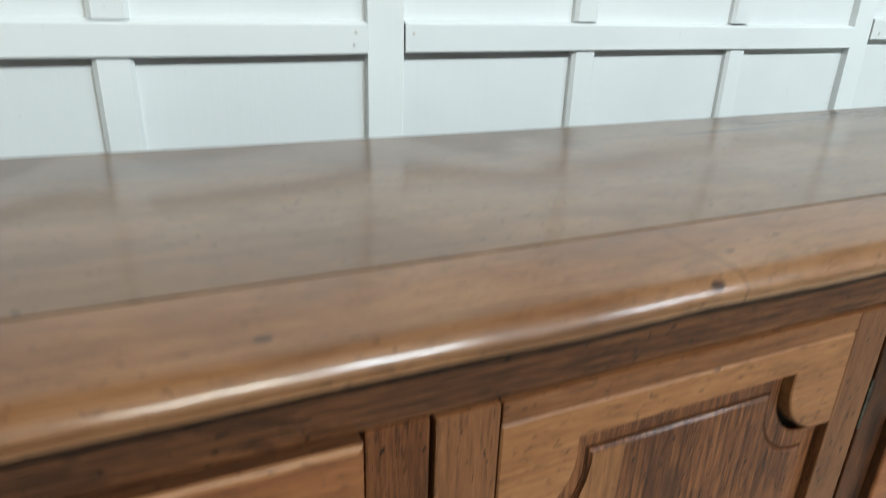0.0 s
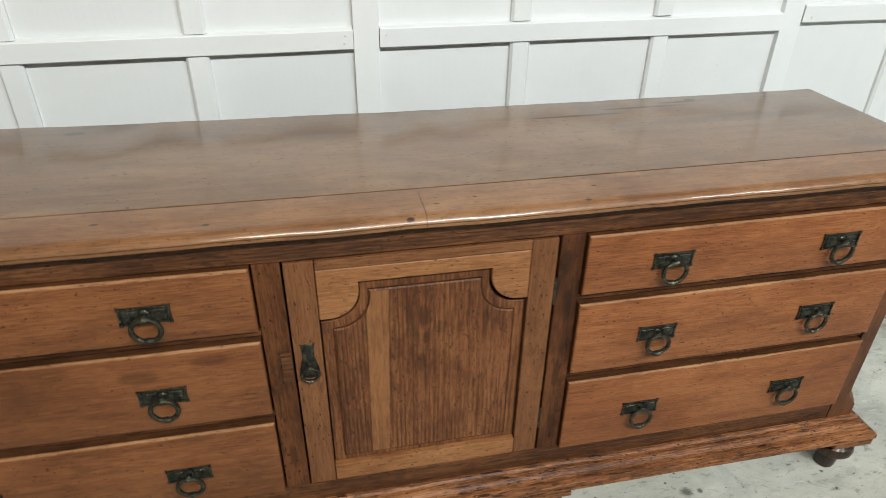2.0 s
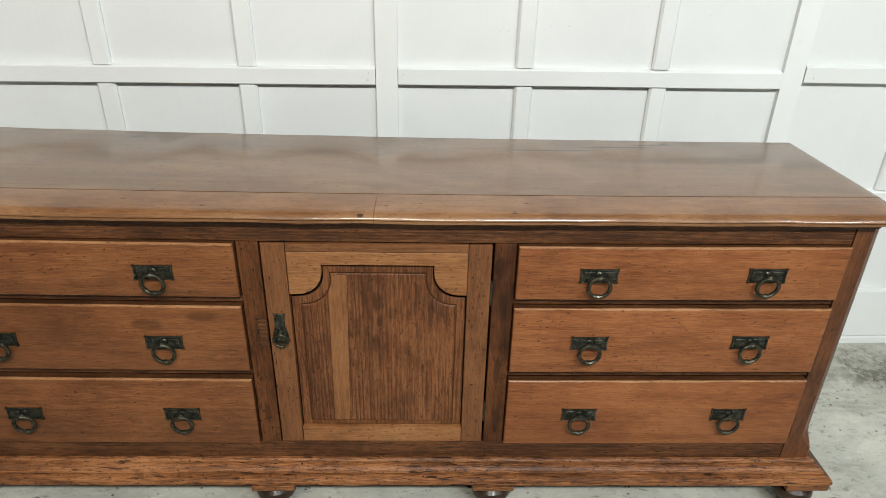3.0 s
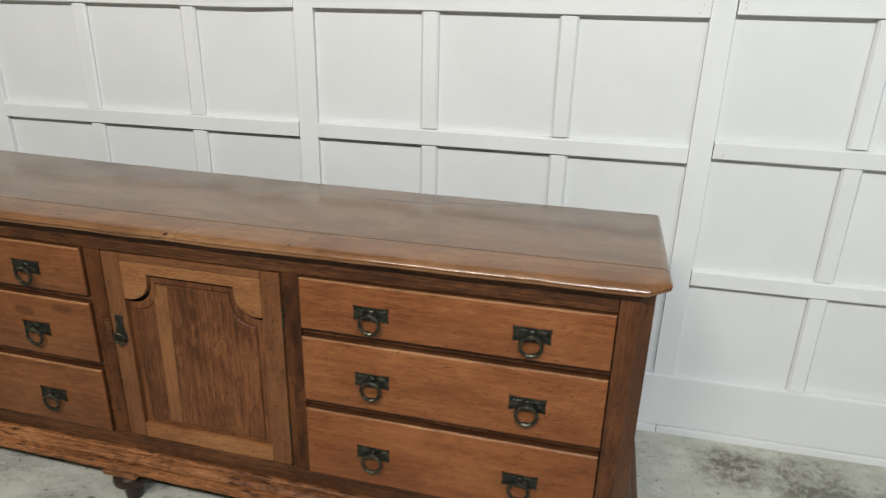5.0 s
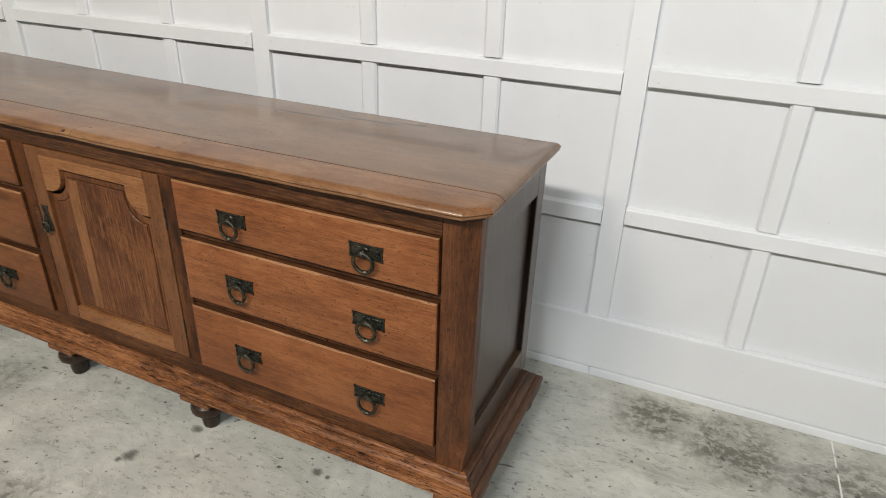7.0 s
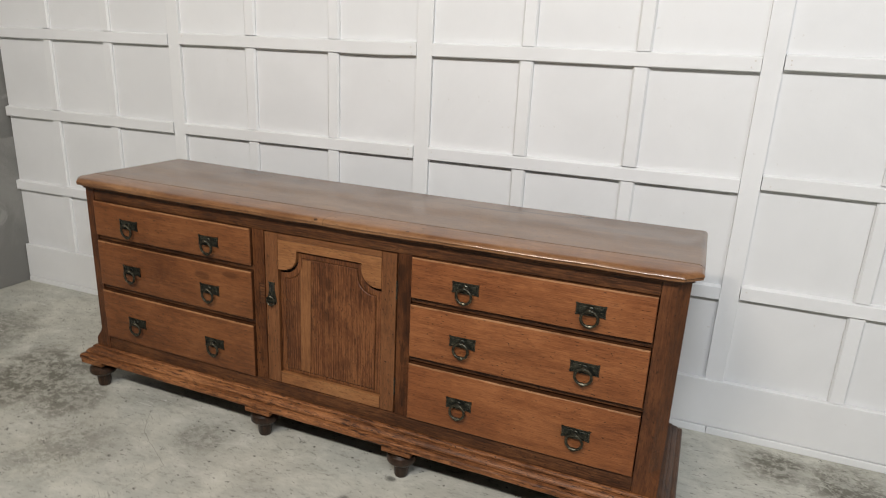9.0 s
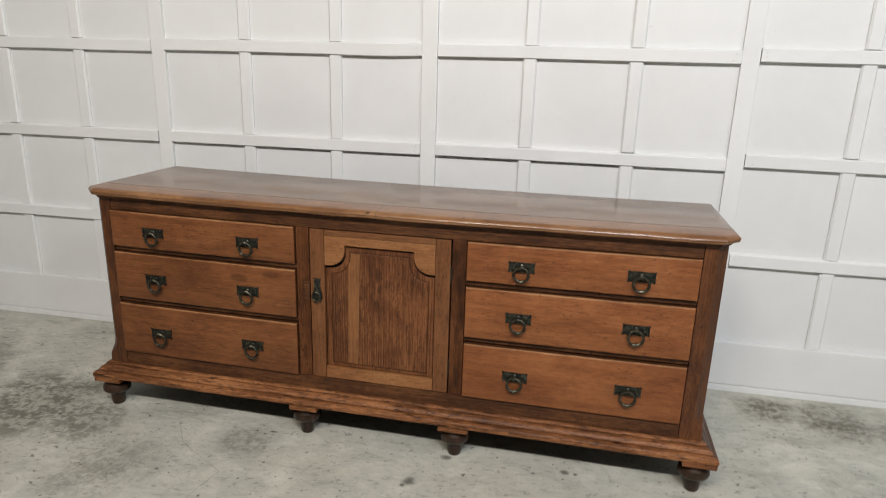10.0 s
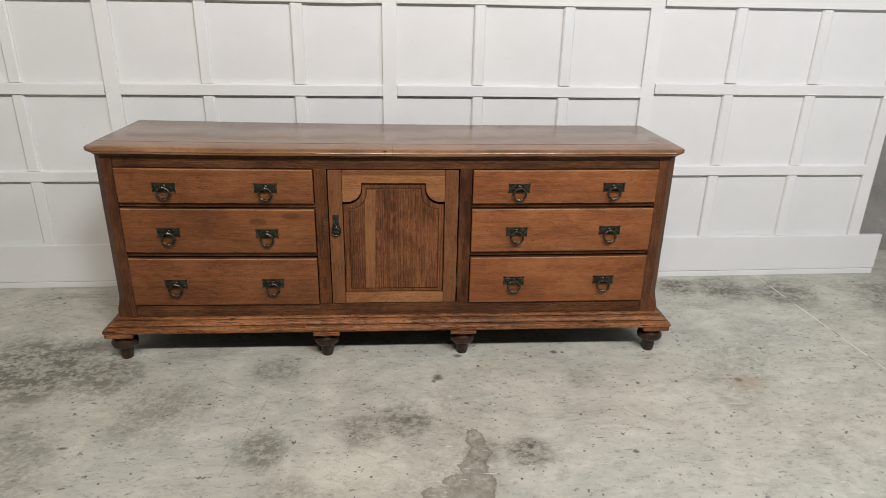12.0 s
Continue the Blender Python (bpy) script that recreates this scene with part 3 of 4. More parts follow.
for bay in range(4):
    x0, x1 = STILES[bay] + 0.034, STILES[bay + 1] - 0.034
    if bay == 0:
        x0 = -2.436
    for k, zt in enumerate(RAILS[bay]):
        tilt = random.uniform(-0.001, 0.003)
        # a board with a planed slope on its upper edge
        bm = bmesh.new()
        sides = [(PANEL_Y + 0.01, zt - RAIL_HIGH), (PANEL_Y - 0.0195, zt - RAIL_HIGH), (PANEL_Y - 0.0215, zt - RAIL_HIGH + 0.002), (PANEL_Y - 0.0215, zt - 0.002), (PANEL_Y - 0.0200, zt), (PANEL_Y - 0.001, zt + 0.0045), (PANEL_Y + 0.01, zt + 0.0045)]
        ends = [[bm.verts.new((x, y, z)) for y, z in sides] for x in (x0, x1)]
        for i in range(len(sides)):
            j = (i + 1) % len(sides)
            bm.faces.new((ends[0][i], ends[0][j], ends[1][j], ends[1][i]))
        bm.faces.new(ends[0][::-1])
        bm.faces.new(ends[1])
        cut_along(bm, "x", x0, x1, 8)
        for v in bm.verts:
            v.co.z += tilt * (v.co.x - x0)
        if bay == 1 and k == 2:
            for v in bm.verts:
                bow = max(0.0, 1 - abs(v.co.x + 0.27) / 0.17)
                v.co.z -= 0.007 * bow * (1 if v.co.z < zt - 0.03 else 0.35)
                v.co.y -= 0.004 * bow
        part("rail", wobble(bm, 2.5, 0.0022, bay * 3.0 + k), PAINT, wall_north)
    levels = [BASE_TOPS[bay] + 0.001] + [z + 0.0050 for z in RAILS[bay]]
    tops = [z - RAIL_HIGH - 0.0012 for z in RAILS[bay]] + [2.44]
    for k, (z0, z1) in enumerate(zip(levels, tops)):
        for bx in BATTENS[bay]:
            cx = bx + random.uniform(-0.002, 0.002)
            bm = box(cx - 0.0275, cx + 0.0275, PANEL_Y - 0.0155, PANEL_Y + 0.01, z0, z1)
            edges = [e for e in bm.edges if all(v.co.y < PANEL_Y - 0.012 for v in e.verts) and abs(e.verts[0].co.z - e.verts[1].co.z) > 0.1]
            bmesh.ops.bevel(bm, geom=edges, offset=0.0065, segments=1, affect="EDGES", profile=0.5)
            part("batten", wobble(bm, 3.0, 0.0014, k + bx), PAINT_UP, wall_north)
bm = cut_along(box(-2.434, 2.632, PANEL_Y - 0.024, PANEL_Y - 0.0005, 0.030, 0.222, 0.004), "x", -2.43, 2.63, 14)
for v in bm.verts:
    if v.co.z > 0.1:
        v.co.z += 0.0010 * v.co.x
baseboard = tagged(part("baseboard", wobble(bm, 1.5, 0.0015), PAINT), "deep white painted baseboard of the panelled wall", "baseboard", kind="structure")
trims = []
for i, (x0, x1) in enumerate(((-2.432, -0.9105), (-0.909, 1.214), (1.2155, 2.624))):
    bm = cut_along(box(x0, x1, PANEL_Y - 0.029, PANEL_Y - 0.0005, 0.0, 0.0285, 0.003), "x", x0, x1, 6)
    trims.append(tagged(part("trim", wobble(bm, 1.5, 0.001, i), PAINT), "thin white shoe strip along the floor", "trim", kind="structure"))
for ob in (wall_north, baseboard, *trims):
    ob.matrix_world = WALL_POSE

# nail heads at the ends of the rails
NAIL = Net("filled_nail").done((0.62, 0.60, 0.56), 0.7)
nail = None
for bay in (1, 2, 3):
    for k in range(4):
        zt = RAILS[bay][k]
        for nx in (STILES[bay] + 0.055, STILES[bay + 1] - 0.058):
            for dz in (-0.014, -0.034):
                pos = (nx + random.uniform(-0.008, 0.008), PANEL_Y - 0.0222, zt + dz + random.uniform(-0.005, 0.005))
                if random.random() < 0.5:
                    continue
                if nail is None:
                    bm = lathe([(0.0028, -0.002), (0.0028, 0.0006), (0.0015, 0.0009)], 8)
                    bmesh.ops.rotate(bm, verts=bm.verts, matrix=Matrix.Rotation(radians(90), 3, "X"))
                    nail = part("nail", bm, NAIL, wall_north, loc=pos)
                else:
                    again(nail, pos)

# ---- the sideboard ----
side = new("sideboard")
side.location.x, side.scale.x = -0.0075, 1.006
tagged(side, "long antique oak sideboard with six drawers and one panelled door", "sideboard")
FACE = 0.014          # front of the carcass frame
HALF = 1.072          # half its width
DEEP = 0.488          # back of the carcass
CANT = 0.032

# top: two boards with a moulded nosing, its front corners cut off
TOP_Z = 0.858
loop = [(-1.098, 0.030), (-1.052, -0.014), (1.052, -0.014), (1.098, 0.030), (1.098, 0.505), (-1.098, 0.545)]
nose = [(0.022, TOP_Z - 0.0235), (0.0040, TOP_Z - 0.0235), (0.0022, TOP_Z - 0.0224), (0.0014, TOP_Z - 0.0176), (0.0034, TOP_Z - 0.0166), (0.0033, TOP_Z - 0.0158), (0.0006, TOP_Z - 0.0150), (0.0, TOP_Z - 0.0134), (0.0010, TOP_Z - 0.0112), (0.0040, TOP_Z - 0.0078), (0.0074, TOP_Z - 0.0046), (0.0118, TOP_Z - 0.0020), (0.0200, TOP_Z)]


def top_board(name, y0, y1, z, mat):
    bm = ring_loft(loop, nose)
    geom = bm.verts[:] + bm.edges[:] + bm.faces[:]
    if y0 is not None:
        r = bmesh.ops.bisect_plane(bm, geom=geom, dist=1e-5, plane_co=(0, y0, 0), plane_no=(0, -1, 0), clear_outer=True)
        bmesh.ops.holes_fill(bm, edges=[e for e in bm.edges if e.is_boundary], sides=0)
    if y1 is not None:
        bmesh.ops.bisect_plane(bm, geom=bm.verts[:] + bm.edges[:] + bm.faces[:], dist=1e-5, plane_co=(0, y1, 0), plane_no=(0, 1, 0), clear_outer=True)
        bmesh.ops.holes_fill(bm, edges=[e for e in bm.edges if e.is_boundary], sides=0)
    cut_along(bm, "x", -1.1, 1.1, 110)
    for v in bm.verts:
        v.co.z += z
        if v.co.z < TOP_Z - 0.001:
            v.co += 0.0016 * noise.noise_vector(v.co * 9.0) + 0.0007 * noise.noise_vector(v.co * 38.0)
    return part(name, bm, mat, side, smooth=True)


part("joint", cut_along(box(-1.088, 1.088, 0.0915, 0.0960, 0.8480, 0.8562), "x", -1.088, 1.088, 24), DARK_WOOD, side, "dark open joint between the boards")
top_board("front_board", None, 0.0925, 0.0, OAK_TOP_FRONT)
top_board("rear_board", 0.0950, None, 0.0006, OAK_TOP)

# cove under the top
cove_loop = [(-HALF - 0.002, CANT + 0.012), (-HALF + CANT - 0.002, FACE - 0.003), (HALF - CANT + 0.002, FACE - 0.003), (HALF + 0.002, CANT + 0.012), (HALF + 0.002, DEEP), (-HALF - 0.002, DEEP)]
part("cornice_moulding", cut_along(ring_loft(cove_loop, [(0.0, TOP_Z - 0.0365), (-0.004, TOP_Z - 0.0355), (-0.0045, TOP_Z - 0.0330), (-0.006, TOP_Z - 0.0295), (-0.009, TOP_Z - 0.0265), (-0.013, TOP_Z - 0.0238)]), "x", -1.09, 1.09, 30), OAK_STILE, side, smooth=True)

# corner posts with a cant that runs out above the base
Z0, Z1 = 0.175, 0.8210


def corner_post(sign):
    bm = bmesh.new()
    rings = []
    for z, c in ((Z0, 0.002), (0.200, 0.002), (0.212, 0.003), (0.222, 0.010), (0.232, 0.020), (0.243, 0.028), (0.256, CANT), (0.5, CANT), (Z1, CANT)):
        pts = [(1.002, FACE), (HALF - c, FACE), (HALF, FACE + c), (HALF, FACE + 0.062), (HALF - 0.026, FACE + 0.062), (1.002, FACE + 0.035)]
        rings.append([bm.verts.new((sign * x, y, z)) for x, y in pts])
    for a, b in zip(rings, rings[1:]):
        for i in range(6):
            bm.faces.new((a[i], a[(i + 1) % 6], b[(i + 1) % 6], b[i]))
    bm.faces.new(rings[0])
    bm.faces.new(rings[-1])
    return part("corner_post", bm, OAK_POST, side)


corner_post(1)
corner_post(-1)


def frame_piece(name, x0, x1, z0, z1, mat, y0=FACE, y1=FACE + 0.03, bevel=0.0022):
    bm = box(x0, x1, y0, y1, z0, z1, bevel)
    if x1 - x0 > 0.3:
        cut_along(bm, "x", x0, x1, int((x1 - x0) / 0.06))
    return part(name, wobble(bm, 6.0, 0.0008, x0 + z0), mat, side)


frame_piece("top_rail", -1.001, 1.001, 0.781, 0.8210, OAK_FRAME, FACE + 0.0012)
frame_piece("bottom_rail", -1.001, 1.001, 0.176, 0.231, OAK_FRAME, FACE + 0.001)
for sx in (-1, 1):
    frame_piece("muntin", min(sx * 0.247, sx * 0.293), max(sx * 0.247, sx * 0.293), 0.2315, 0.7805, OAK_STILE)
    for zc in (0.6385, 0.4425):
        frame_piece("drawer_rail", min(sx * 0.2935, sx * 1.001), max(sx * 0.2935, sx * 1.001), zc - 0.0072, zc + 0.0072, OAK_FRAME, FACE + 0.003)
    # side frame and its sunk panel
    xs = sorted((sx * (HALF - 0.024), sx * HALF))
    part("side_rail", box(*xs, FACE + 0.0625, 0.4305, 0.735, Z1, 0.002), OAK_SIDE_SHADED, side)
    part("side_rail", box(*xs, FACE + 0.0625, 0.4305, Z0, 0.262, 0.002), OAK_SIDE_SHADED, side)
    part("side_stile", box(*xs, 0.431, DEEP, Z0, Z1, 0.002), OAK_SIDE_SHADED, side)
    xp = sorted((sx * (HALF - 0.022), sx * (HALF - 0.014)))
    # near-black strip added for the shade in the gap at the rear stile
    part("stile_edge", box(*sorted((sx * (HALF - 0.0215), sx * (HALF - 0.0022))), 0.4285, 0.4303, 0.2625, 0.7345), DARK_WOOD, side, "dark strip standing in for the shaded gap beside the stile")
    part("side_panel", box(*xp, FACE + 0.05, 0.4405, 0.25, 0.745), OAK_SIDE_SHADED, side)
part("back_panel", box(-HALF + 0.025, HALF - 0.025, DEEP - 0.014, DEEP - 0.002, Z0, Z1), DARK_WOOD, side)
# unseen near-black sheet, added to keep the space below the base in deep shade
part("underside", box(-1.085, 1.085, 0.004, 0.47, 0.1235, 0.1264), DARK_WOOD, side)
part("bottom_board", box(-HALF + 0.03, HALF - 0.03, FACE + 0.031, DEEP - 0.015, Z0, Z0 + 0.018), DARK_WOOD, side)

# base moulding, square at its corners
base_loop = [(-1.125, -0.031), (1.125, -0.031), (1.125, 0.500), (-1.125, 0.500)]
ogee = [(0.030, 0.127), (0.003, 0.127), (0.0, 0.130), (-0.0005, 0.137), (0.0005, 0.143), (0.004, 0.148), (0.0095, 0.1500), (0.0240, 0.1498), (0.0240, 0.1534), (0.0160, 0.1539), (0.0165, 0.156), (0.0185, 0.160), (0.0225, 0.1645), (0.0285, 0.168), (0.034, 0.1695), (0.0410, 0.1694), (0.0410, 0.1722), (0.0345, 0.1727), (0.0355, 0.1765), (0.040, 0.180), (0.052, 0.181)]
for sx, mat in ((0, OAK_BASE), (-1, OAK_BASE_END_SHADED), (1, OAK_BASE_END_SHADED)):
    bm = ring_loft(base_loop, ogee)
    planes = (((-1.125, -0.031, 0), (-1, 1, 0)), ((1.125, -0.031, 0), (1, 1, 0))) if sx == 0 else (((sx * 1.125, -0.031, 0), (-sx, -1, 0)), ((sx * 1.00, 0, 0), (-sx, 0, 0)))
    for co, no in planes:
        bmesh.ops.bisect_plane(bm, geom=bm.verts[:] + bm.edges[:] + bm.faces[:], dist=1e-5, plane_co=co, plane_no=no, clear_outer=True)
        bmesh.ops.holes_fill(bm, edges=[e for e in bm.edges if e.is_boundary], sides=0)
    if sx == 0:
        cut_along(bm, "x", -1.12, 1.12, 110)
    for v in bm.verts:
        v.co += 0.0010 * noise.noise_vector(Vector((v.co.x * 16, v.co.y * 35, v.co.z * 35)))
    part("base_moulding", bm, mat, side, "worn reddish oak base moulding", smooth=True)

# turned feet
turned = [(0.030, 0.127), (0.044, 0.1265), (0.044, 0.112), (0.0455, 0.109), (0.0455, 0.105), (0.041, 0.1015), (0.0365, 0.0985), (0.0360, 0.0955), (0.0400, 0.0920), (0.0465, 0.0865), (0.0500, 0.0785), (0.0505, 0.0715), (0.0490, 0.0640),
          (0.0440, 0.0580), (0.0360, 0.0540), (0.0290, 0.0515), (0.0262, 0.0475), (0.0255, 0.0300), (0.0240, 0.010), (0.0215, 0.002), (0.0190, 0.0)]
foot = part("foot", lathe(turned), OAK_FOOT, side, "turned dark oak bun foot", smooth=True, loc=(-1.068, 0.022, 0))
for fx in (-0.275, 0.275, 1.064):
    again(foot, (fx, 0.022, 0))
for fx in (-1.068, -0.275, 0.275, 1.064):
    again(foot, (fx, 0.445, 0))
block = part("foot_block", box(-0.052, 0.052, -0.056, 0.05, -0.0185, 0.0, 0.004), OAK_BASE, side, loc=(-0.270, 0.026, 0.1265))
again(block, (0.275, 0.026, 0.1265))
for cx in (-1, 1):
    for y0, y1 in ((-0.029, 0.072), (0.400, 0.498)):
        bm = wobble(box(min(cx * 1.016, cx * 1.1235), max(cx * 1.016, cx * 1.1235), y0, y1, 0.1080, 0.1268, 0.004), 9.0, 0.0012, cx + y0)
        part("corner_block", bm, OAK_BASE if y0 < 0 else OAK_BASE_END_SHADED, side, "oak pad between moulding and foot")

# drawers
plate_outline = [(-0.042, 0.0185), (-0.0395, 0.016), (0.0395, 0.016), (0.042, 0.0185), (0.0405, 0.006), (0.0400, -0.004), (0.0405, -0.013), (0.042, -0.0185), (0.038, -0.0168), (-0.038, -0.0168), (-0.042, -0.0185), (-0.0405, -0.013), (-0.0400, -0.004), (-0.0405, 0.006)]
plate_outline = plate_outline[::-1]


def handle_meshes(parent):
    bm = plate(plate_outline, -0.0018, 0.001, 0.0008)
    for x0, x1, z0, z1 in ((-0.0405, 0.0405, 0.0128, 0.0162), (-0.0405, 0.0405, -0.0168, -0.0134), (-0.0405, -0.0370, -0.0134, 0.0128), (0.0370, 0.0405, -0.0134, 0.0128)):
        box(x0, x1, -0.0032, -0.0010, z0, z1, 0.0009, 2, bm)
    for cx in (-0.0215, 0.0215):
        # a domed cushion either side of the stud
        box(cx - 0.0125, cx + 0.0125, -0.0034, -0.0012, -0.0098, 0.0098, 0.0018, 3, bm)
    for sx in (-1, 1):
        for sz in (-1, 1):
            box(sx * 0.0385 - 0.0032, sx * 0.0385 + 0.0032, -0.0042, -0.001, sz * 0.0150 - 0.0030, sz * 0.0150 + 0.0030, 0.0012, 2, bm)
    p = part("back_plate", bm, BRONZE, parent, "dark aged bronze plate with a raised rim", smooth=True)
    b = lathe([(0.0085, 0.0), (0.0085, 0.003), (0.0055, 0.005), (0.005, 0.010), (0.0072, 0.0125), (0.0078, 0.016), (0.006, 0.0195), (0.002, 0.021)], 16)
    bmesh.ops.rotate(b, verts=b.verts, matrix=Matrix.Rotation(radians(90), 3, "X"))
    s = part("stud", b, BRONZE, parent, smooth=True)
    r = part("ring", hoop(0.0232, 0.0043, collar=((-math.pi / 2, 0.30, 0.0022), (math.pi / 2, 0.35, 0.003))), BRONZE_RING, parent, "hanging bronze ring pull", smooth=True)
    return p, s, r


def drawer_front(x0, x1, z0, z1):
    """A board that stands proud of the frame, with a rounded lip."""
    bm = bmesh.new()
    rings = []
    for d, y in ((0.0, FACE + 0.02), (0.0, 0.0070), (0.0007, 0.0050), (0.0022, 0.0036), (0.0045, 0.003)):
        rings.append([bm.verts.new(c) for c in ((x0 + d, y, z0 + d), (x1 - d, y, z0 + d), (x1 - d, y, z1 - d), (x0 + d, y, z1 - d))])
    for a, b in zip(rings, rings[1:]):
        for i in range(4):
            bm.faces.new((a[i], a[(i + 1) % 4], b[(i + 1) % 4], b[i]))
    bm.faces.new(rings[-1])
    bm.faces.new(rings[0][::-1])
    cut_along(bm, "x", x0, x1, 24)
    for v in bm.verts:
        v.co += 0.0007 * noise.noise_vector(v.co * 14.0)
    bm.normal_update()
    # slot 1 is the paler top lip, slot 2 the dark sides
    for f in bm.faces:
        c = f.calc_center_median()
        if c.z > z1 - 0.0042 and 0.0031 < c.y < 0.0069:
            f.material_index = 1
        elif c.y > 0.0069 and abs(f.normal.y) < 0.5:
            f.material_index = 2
    return bm


handles = None
ROWS_Z = ((0.6495, 0.7793), (0.4535, 0.6272), (0.2345, 0.4290))
PULLS = {-1: (((-0.8295, 0.7130), (-0.4675, 0.7105)), ((-0.8345, 0.5380), (-0.4745, 0.5325)), ((-0.8325, 0.3280), (-0.4670, 0.3275))),
         1: (((0.4705, 0.7110), (0.8315, 0.7155)), ((0.4705, 0.5375), (0.8335, 0.5420)), ((0.4705, 0.3300), (0.8300, 0.3320)))}
for sx in (-1, 1):
    for k, (z0, z1) in enumerate(ROWS_Z):
        x0, x1 = sorted((sx * 0.2957, sx * 0.9985))
        d = part("drawer", drawer_front(x0, x1, z0, z1), OAK_DRAWER if sx > 0 else OAK_DRAWER_SHADED, side, "oak drawer front with two bronze ring pulls", smooth=True)
        d.data.materials.append(OAK_LIT_LIP)
        d.data.materials.append(OAK_DARK_EDGE)
        for x, hz in PULLS[sx][k]:
            if handles is None:
                handles = handle_meshes(d)
                for o in handles:
                    o.location = (x, 0.003, hz)
            else:
                for o in handles:
                    again(o, (x, 0.003, hz), d)
for o in list(scene.objects):
    if o.name.startswith("ring"):
        o.location += Vector((0, -0.0150, -0.0215))
        o.rotation_euler = (radians(random.uniform(-3, 4)), radians(random.uniform(-4, 4)), radians(random.uniform(-3, 3)))
    if o.name.startswith("stud"):
        o.location += Vector((0, 0.0, 0.002))

part("repair_patch", box(-0.2670, -0.2485, FACE - 0.0008, FACE + 0.004, 0.520, 0.592, 0.0006), OAK_FRAME, side, "small let-in repair of paler oak")

# door: stiles, rails, shaped spandrels and a fielded panel
DY = 0.0135
door = part("door", box(-0.2430, 0.2420, DY + 0.017, DY + 0.024, 0.2340, 0.7772), DARK_WOOD, side, "oak door with a shaped fielded panel")
for sx in (-1, 1):
    a, b = (-0.2430, -0.1925) if sx < 0 else (0.1925, 0.2420)
    part("door_stile", wobble(box(a, b, DY, DY + 0.0175, 0.2340, 0.7772, 0.0018), 7, 0.0006, sx), OAK_DOOR, door)
part("door_top_rail", wobble(box(-0.1913, 0.1913, DY - 0.0005, DY + 0.0175, 0.7585, 0.7772, 0.0015), 7, 0.0006), OAK_DOOR_RAIL, door)
part("door_bottom_rail", wobble(box(-0.1913, 0.1913, DY - 0.0008, DY + 0.0175, 0.2350, 0.2790, 0.002), 7, 0.0008), OAK_PALE, door)


def arch_outline(ix, z_low, z_top, lobe_x, lobe_z, r):
    """Half of the shaped opening: from the middle of its head to the foot of its right side."""
    pts = [(0.0, z_top), (ix - lobe_x, z_top), (ix - lobe_x, z_top - 0.010)]
    cx, cz = ix - lobe_x + r, z_top - lobe_z + r
    for i in range(9):
        a = math.pi + (math.pi / 2) * i / 8
        pts.append((cx + r * math.cos(a), cz + r * math.sin(a)))
    pts += [(ix, z_top - lobe_z), (ix, z_low)]
    return pts


half = arch_outline(0.186, 0.2795, 0.7270, 0.066, 0.073, 0.055)
head = [(0.1913, 0.7572), (-0.1913, 0.7572)] + [(-0.1913, 0.6540)] + [(-x, z) for x, z in half[::-1][1:-1]] + [(x, z) for x, z in half[1:-1]] + [(0.1913, 0.6540)]
part("spandrel_rail", plate(head, DY - 0.001, DY + 0.0175, 0.0014), OAK_PALE, door, "pale replaced oak head with shaped corners")
field = arch_outline(0.168, 0.296, 0.703, 0.066, 0.079, 0.060)
outline = [(-x, z) for x, z in field[::-1]] + field[1:]
rim = arch_outline(0.1897, 0.2815, 0.7215, 0.0718, 0.0795, 0.0572)
part("panel_border", plate(([(-x, z) for x, z in rim[::-1]] + rim[1:])[::-1], DY + 0.0095, DY + 0.0172, 0.001), OAK_PANEL, door)
groove = arch_outline(0.1706, 0.2934, 0.7056, 0.066, 0.079, 0.0602)
part("panel_groove", plate(([(-x, z) for x, z in groove[::-1]] + groove[1:])[::-1], DY + 0.0090, DY + 0.0150), OAK_DARK_EDGE, door, "dark line round the raised field")
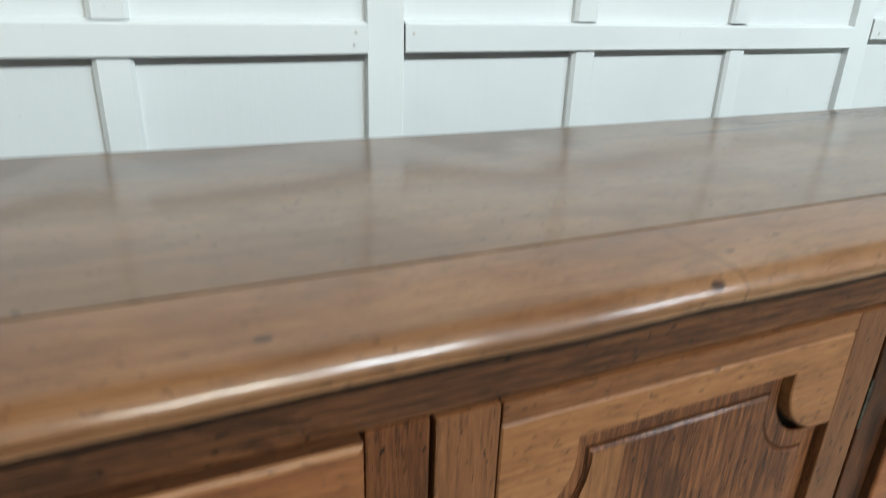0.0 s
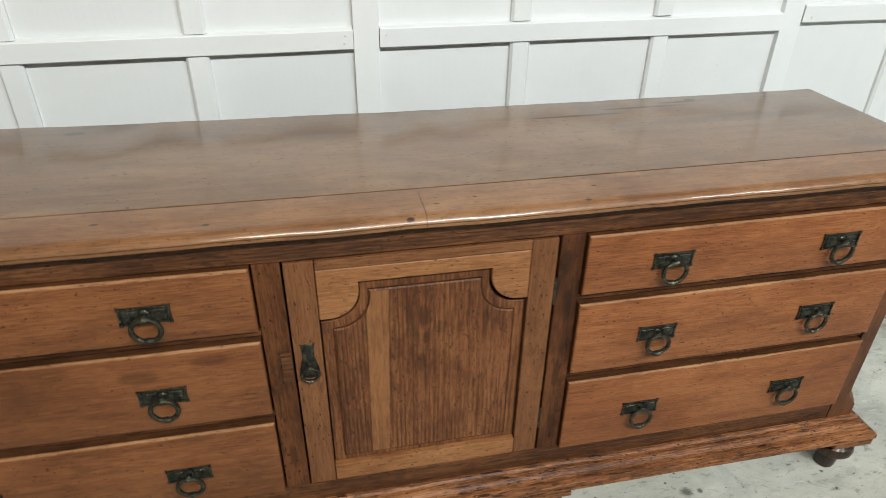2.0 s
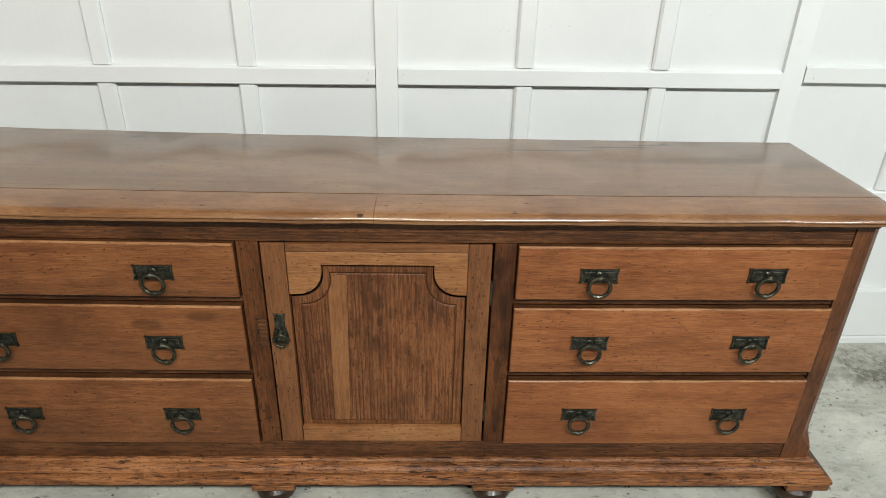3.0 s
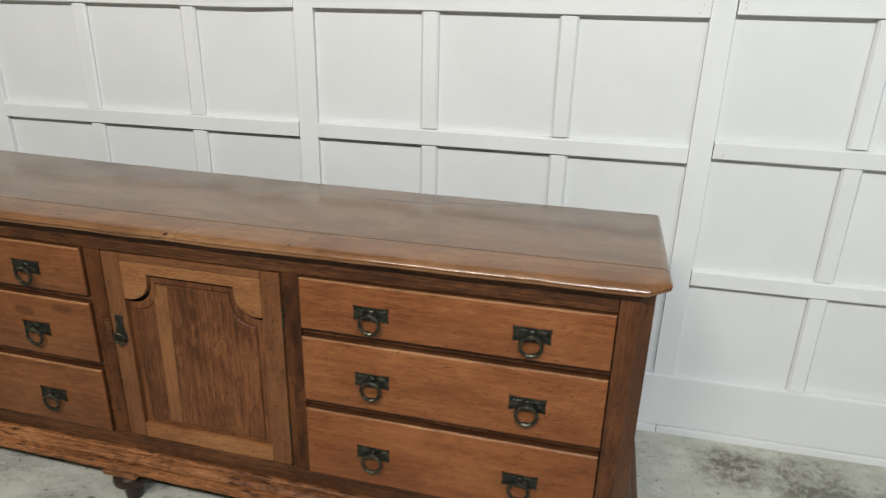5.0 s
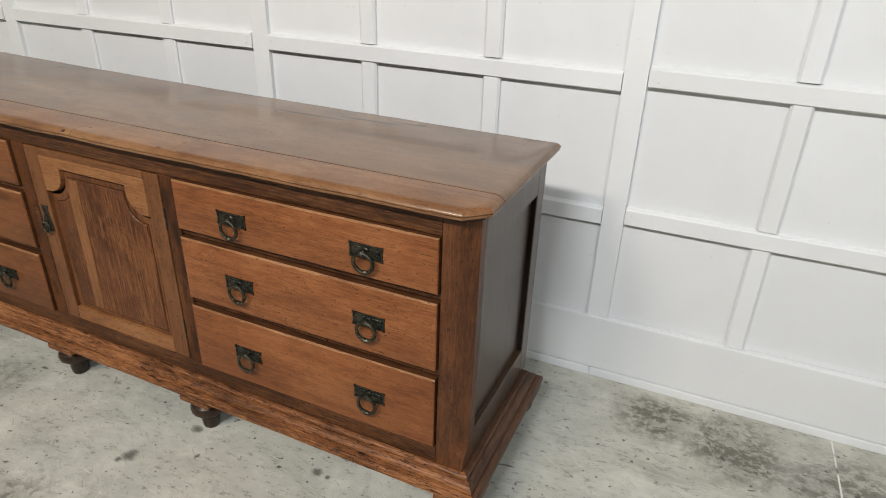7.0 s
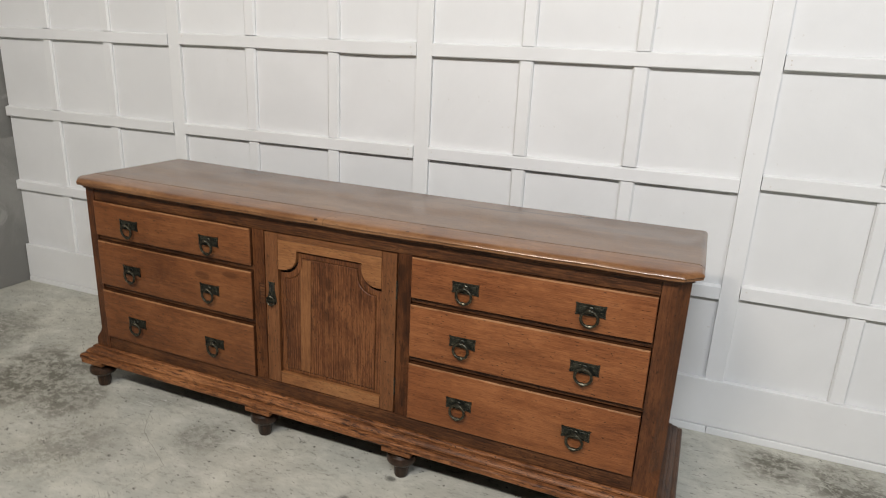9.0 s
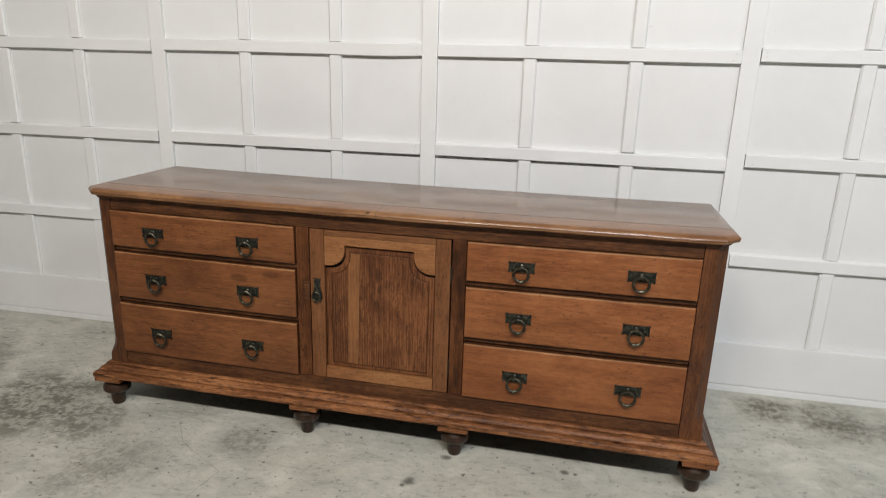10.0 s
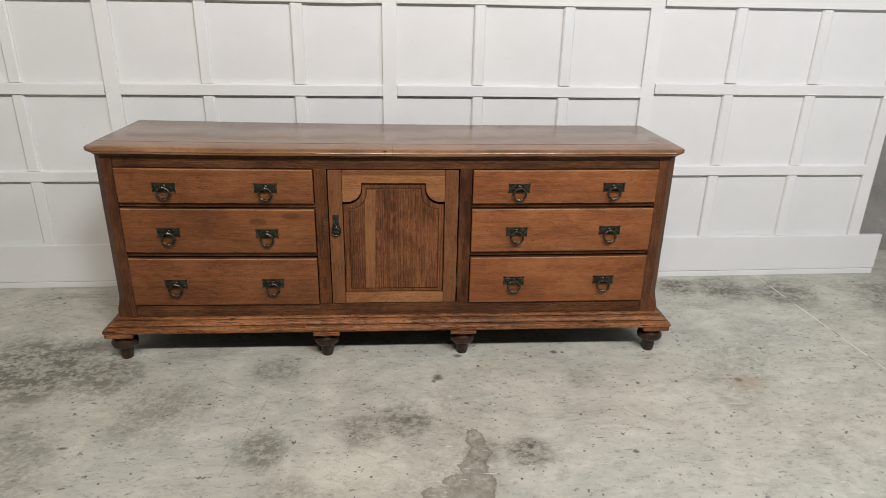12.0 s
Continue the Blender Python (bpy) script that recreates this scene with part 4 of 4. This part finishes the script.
part("panel", plate(outline[::-1], DY + 0.0060, DY + 0.013, 0.0022), OAK_PANEL, door, "fielded oak panel with dark upright grain")
part("panel_strip", plate([(-0.112, 0.299), (-0.077, 0.299), (-0.067, 0.700), (-0.0995, 0.700), (-0.1002, 0.688), (-0.1030, 0.672), (-0.1085, 0.657)], DY + 0.0054, DY + 0.0066), OAK_STRIP, door, "paler upright strip of the panel")
lock_outline = [(-0.016, 0.047), (-0.010, 0.043), (0.0, 0.046), (0.010, 0.043), (0.016, 0.047), (0.0135, 0.038), (0.0125, 0.010), (0.016, -0.004), (0.0205, -0.022), (0.0205, -0.036), (0.017, -0.046), (-0.017, -0.046), (-0.0205, -0.036), (-0.0205, -0.022), (-0.016, -0.004), (-0.0125, 0.010), (-0.0135, 0.038)]
part("lock_plate", plate(lock_outline[::-1], -0.0028, 0.0, 0.001), BRONZE, door, "dark bronze lock plate", loc=(-0.2185, DY, 0.5635)).scale = (0.86, 1.0, 0.86)
key = [(0.004 * math.cos(a), 0.012 + 0.004 * math.sin(a)) for a in [radians(-60 + 300 * i / 10) for i in range(11)]] + [(-0.0025, 0.0), (0.0025, 0.0)]
hole = Net("keyhole_dark").done((0.006, 0.006, 0.006), 0.9)
part("keyhole", plate(key, -0.0035, -0.0020), hole, door, loc=(-0.2185, DY, 0.5695)).scale = (1.45, 1.0, 1.45)
lr = again(handles[2], (-0.2185, DY - 0.010, 0.5375), door)
lr.scale = (0.68, 0.8, 0.68)
ls = again(handles[1], (-0.2185, DY - 0.002, 0.5525), door)
ls.scale = (0.8, 0.6, 0.8)
for hz in (0.66, 0.33):
    part("hinge", box(0.2420, 0.2465, DY - 0.001, DY + 0.006, hz - 0.03, hz + 0.03, 0.001), BRONZE, door)


# the old carcass has sunk a little between its ends
for ob in side.children_recursive:
    if ob.name.split(".")[0] in ("back_plate", "stud", "ring", "foot", "foot_block", "lock_plate", "keyhole"):
        continue
    for v in ob.data.vertices:
        v.co.z += (0.0055 * v.co.x ** 2 - 0.002) * min(1.0, max(0.0, (v.co.z - 0.18) / 0.1))
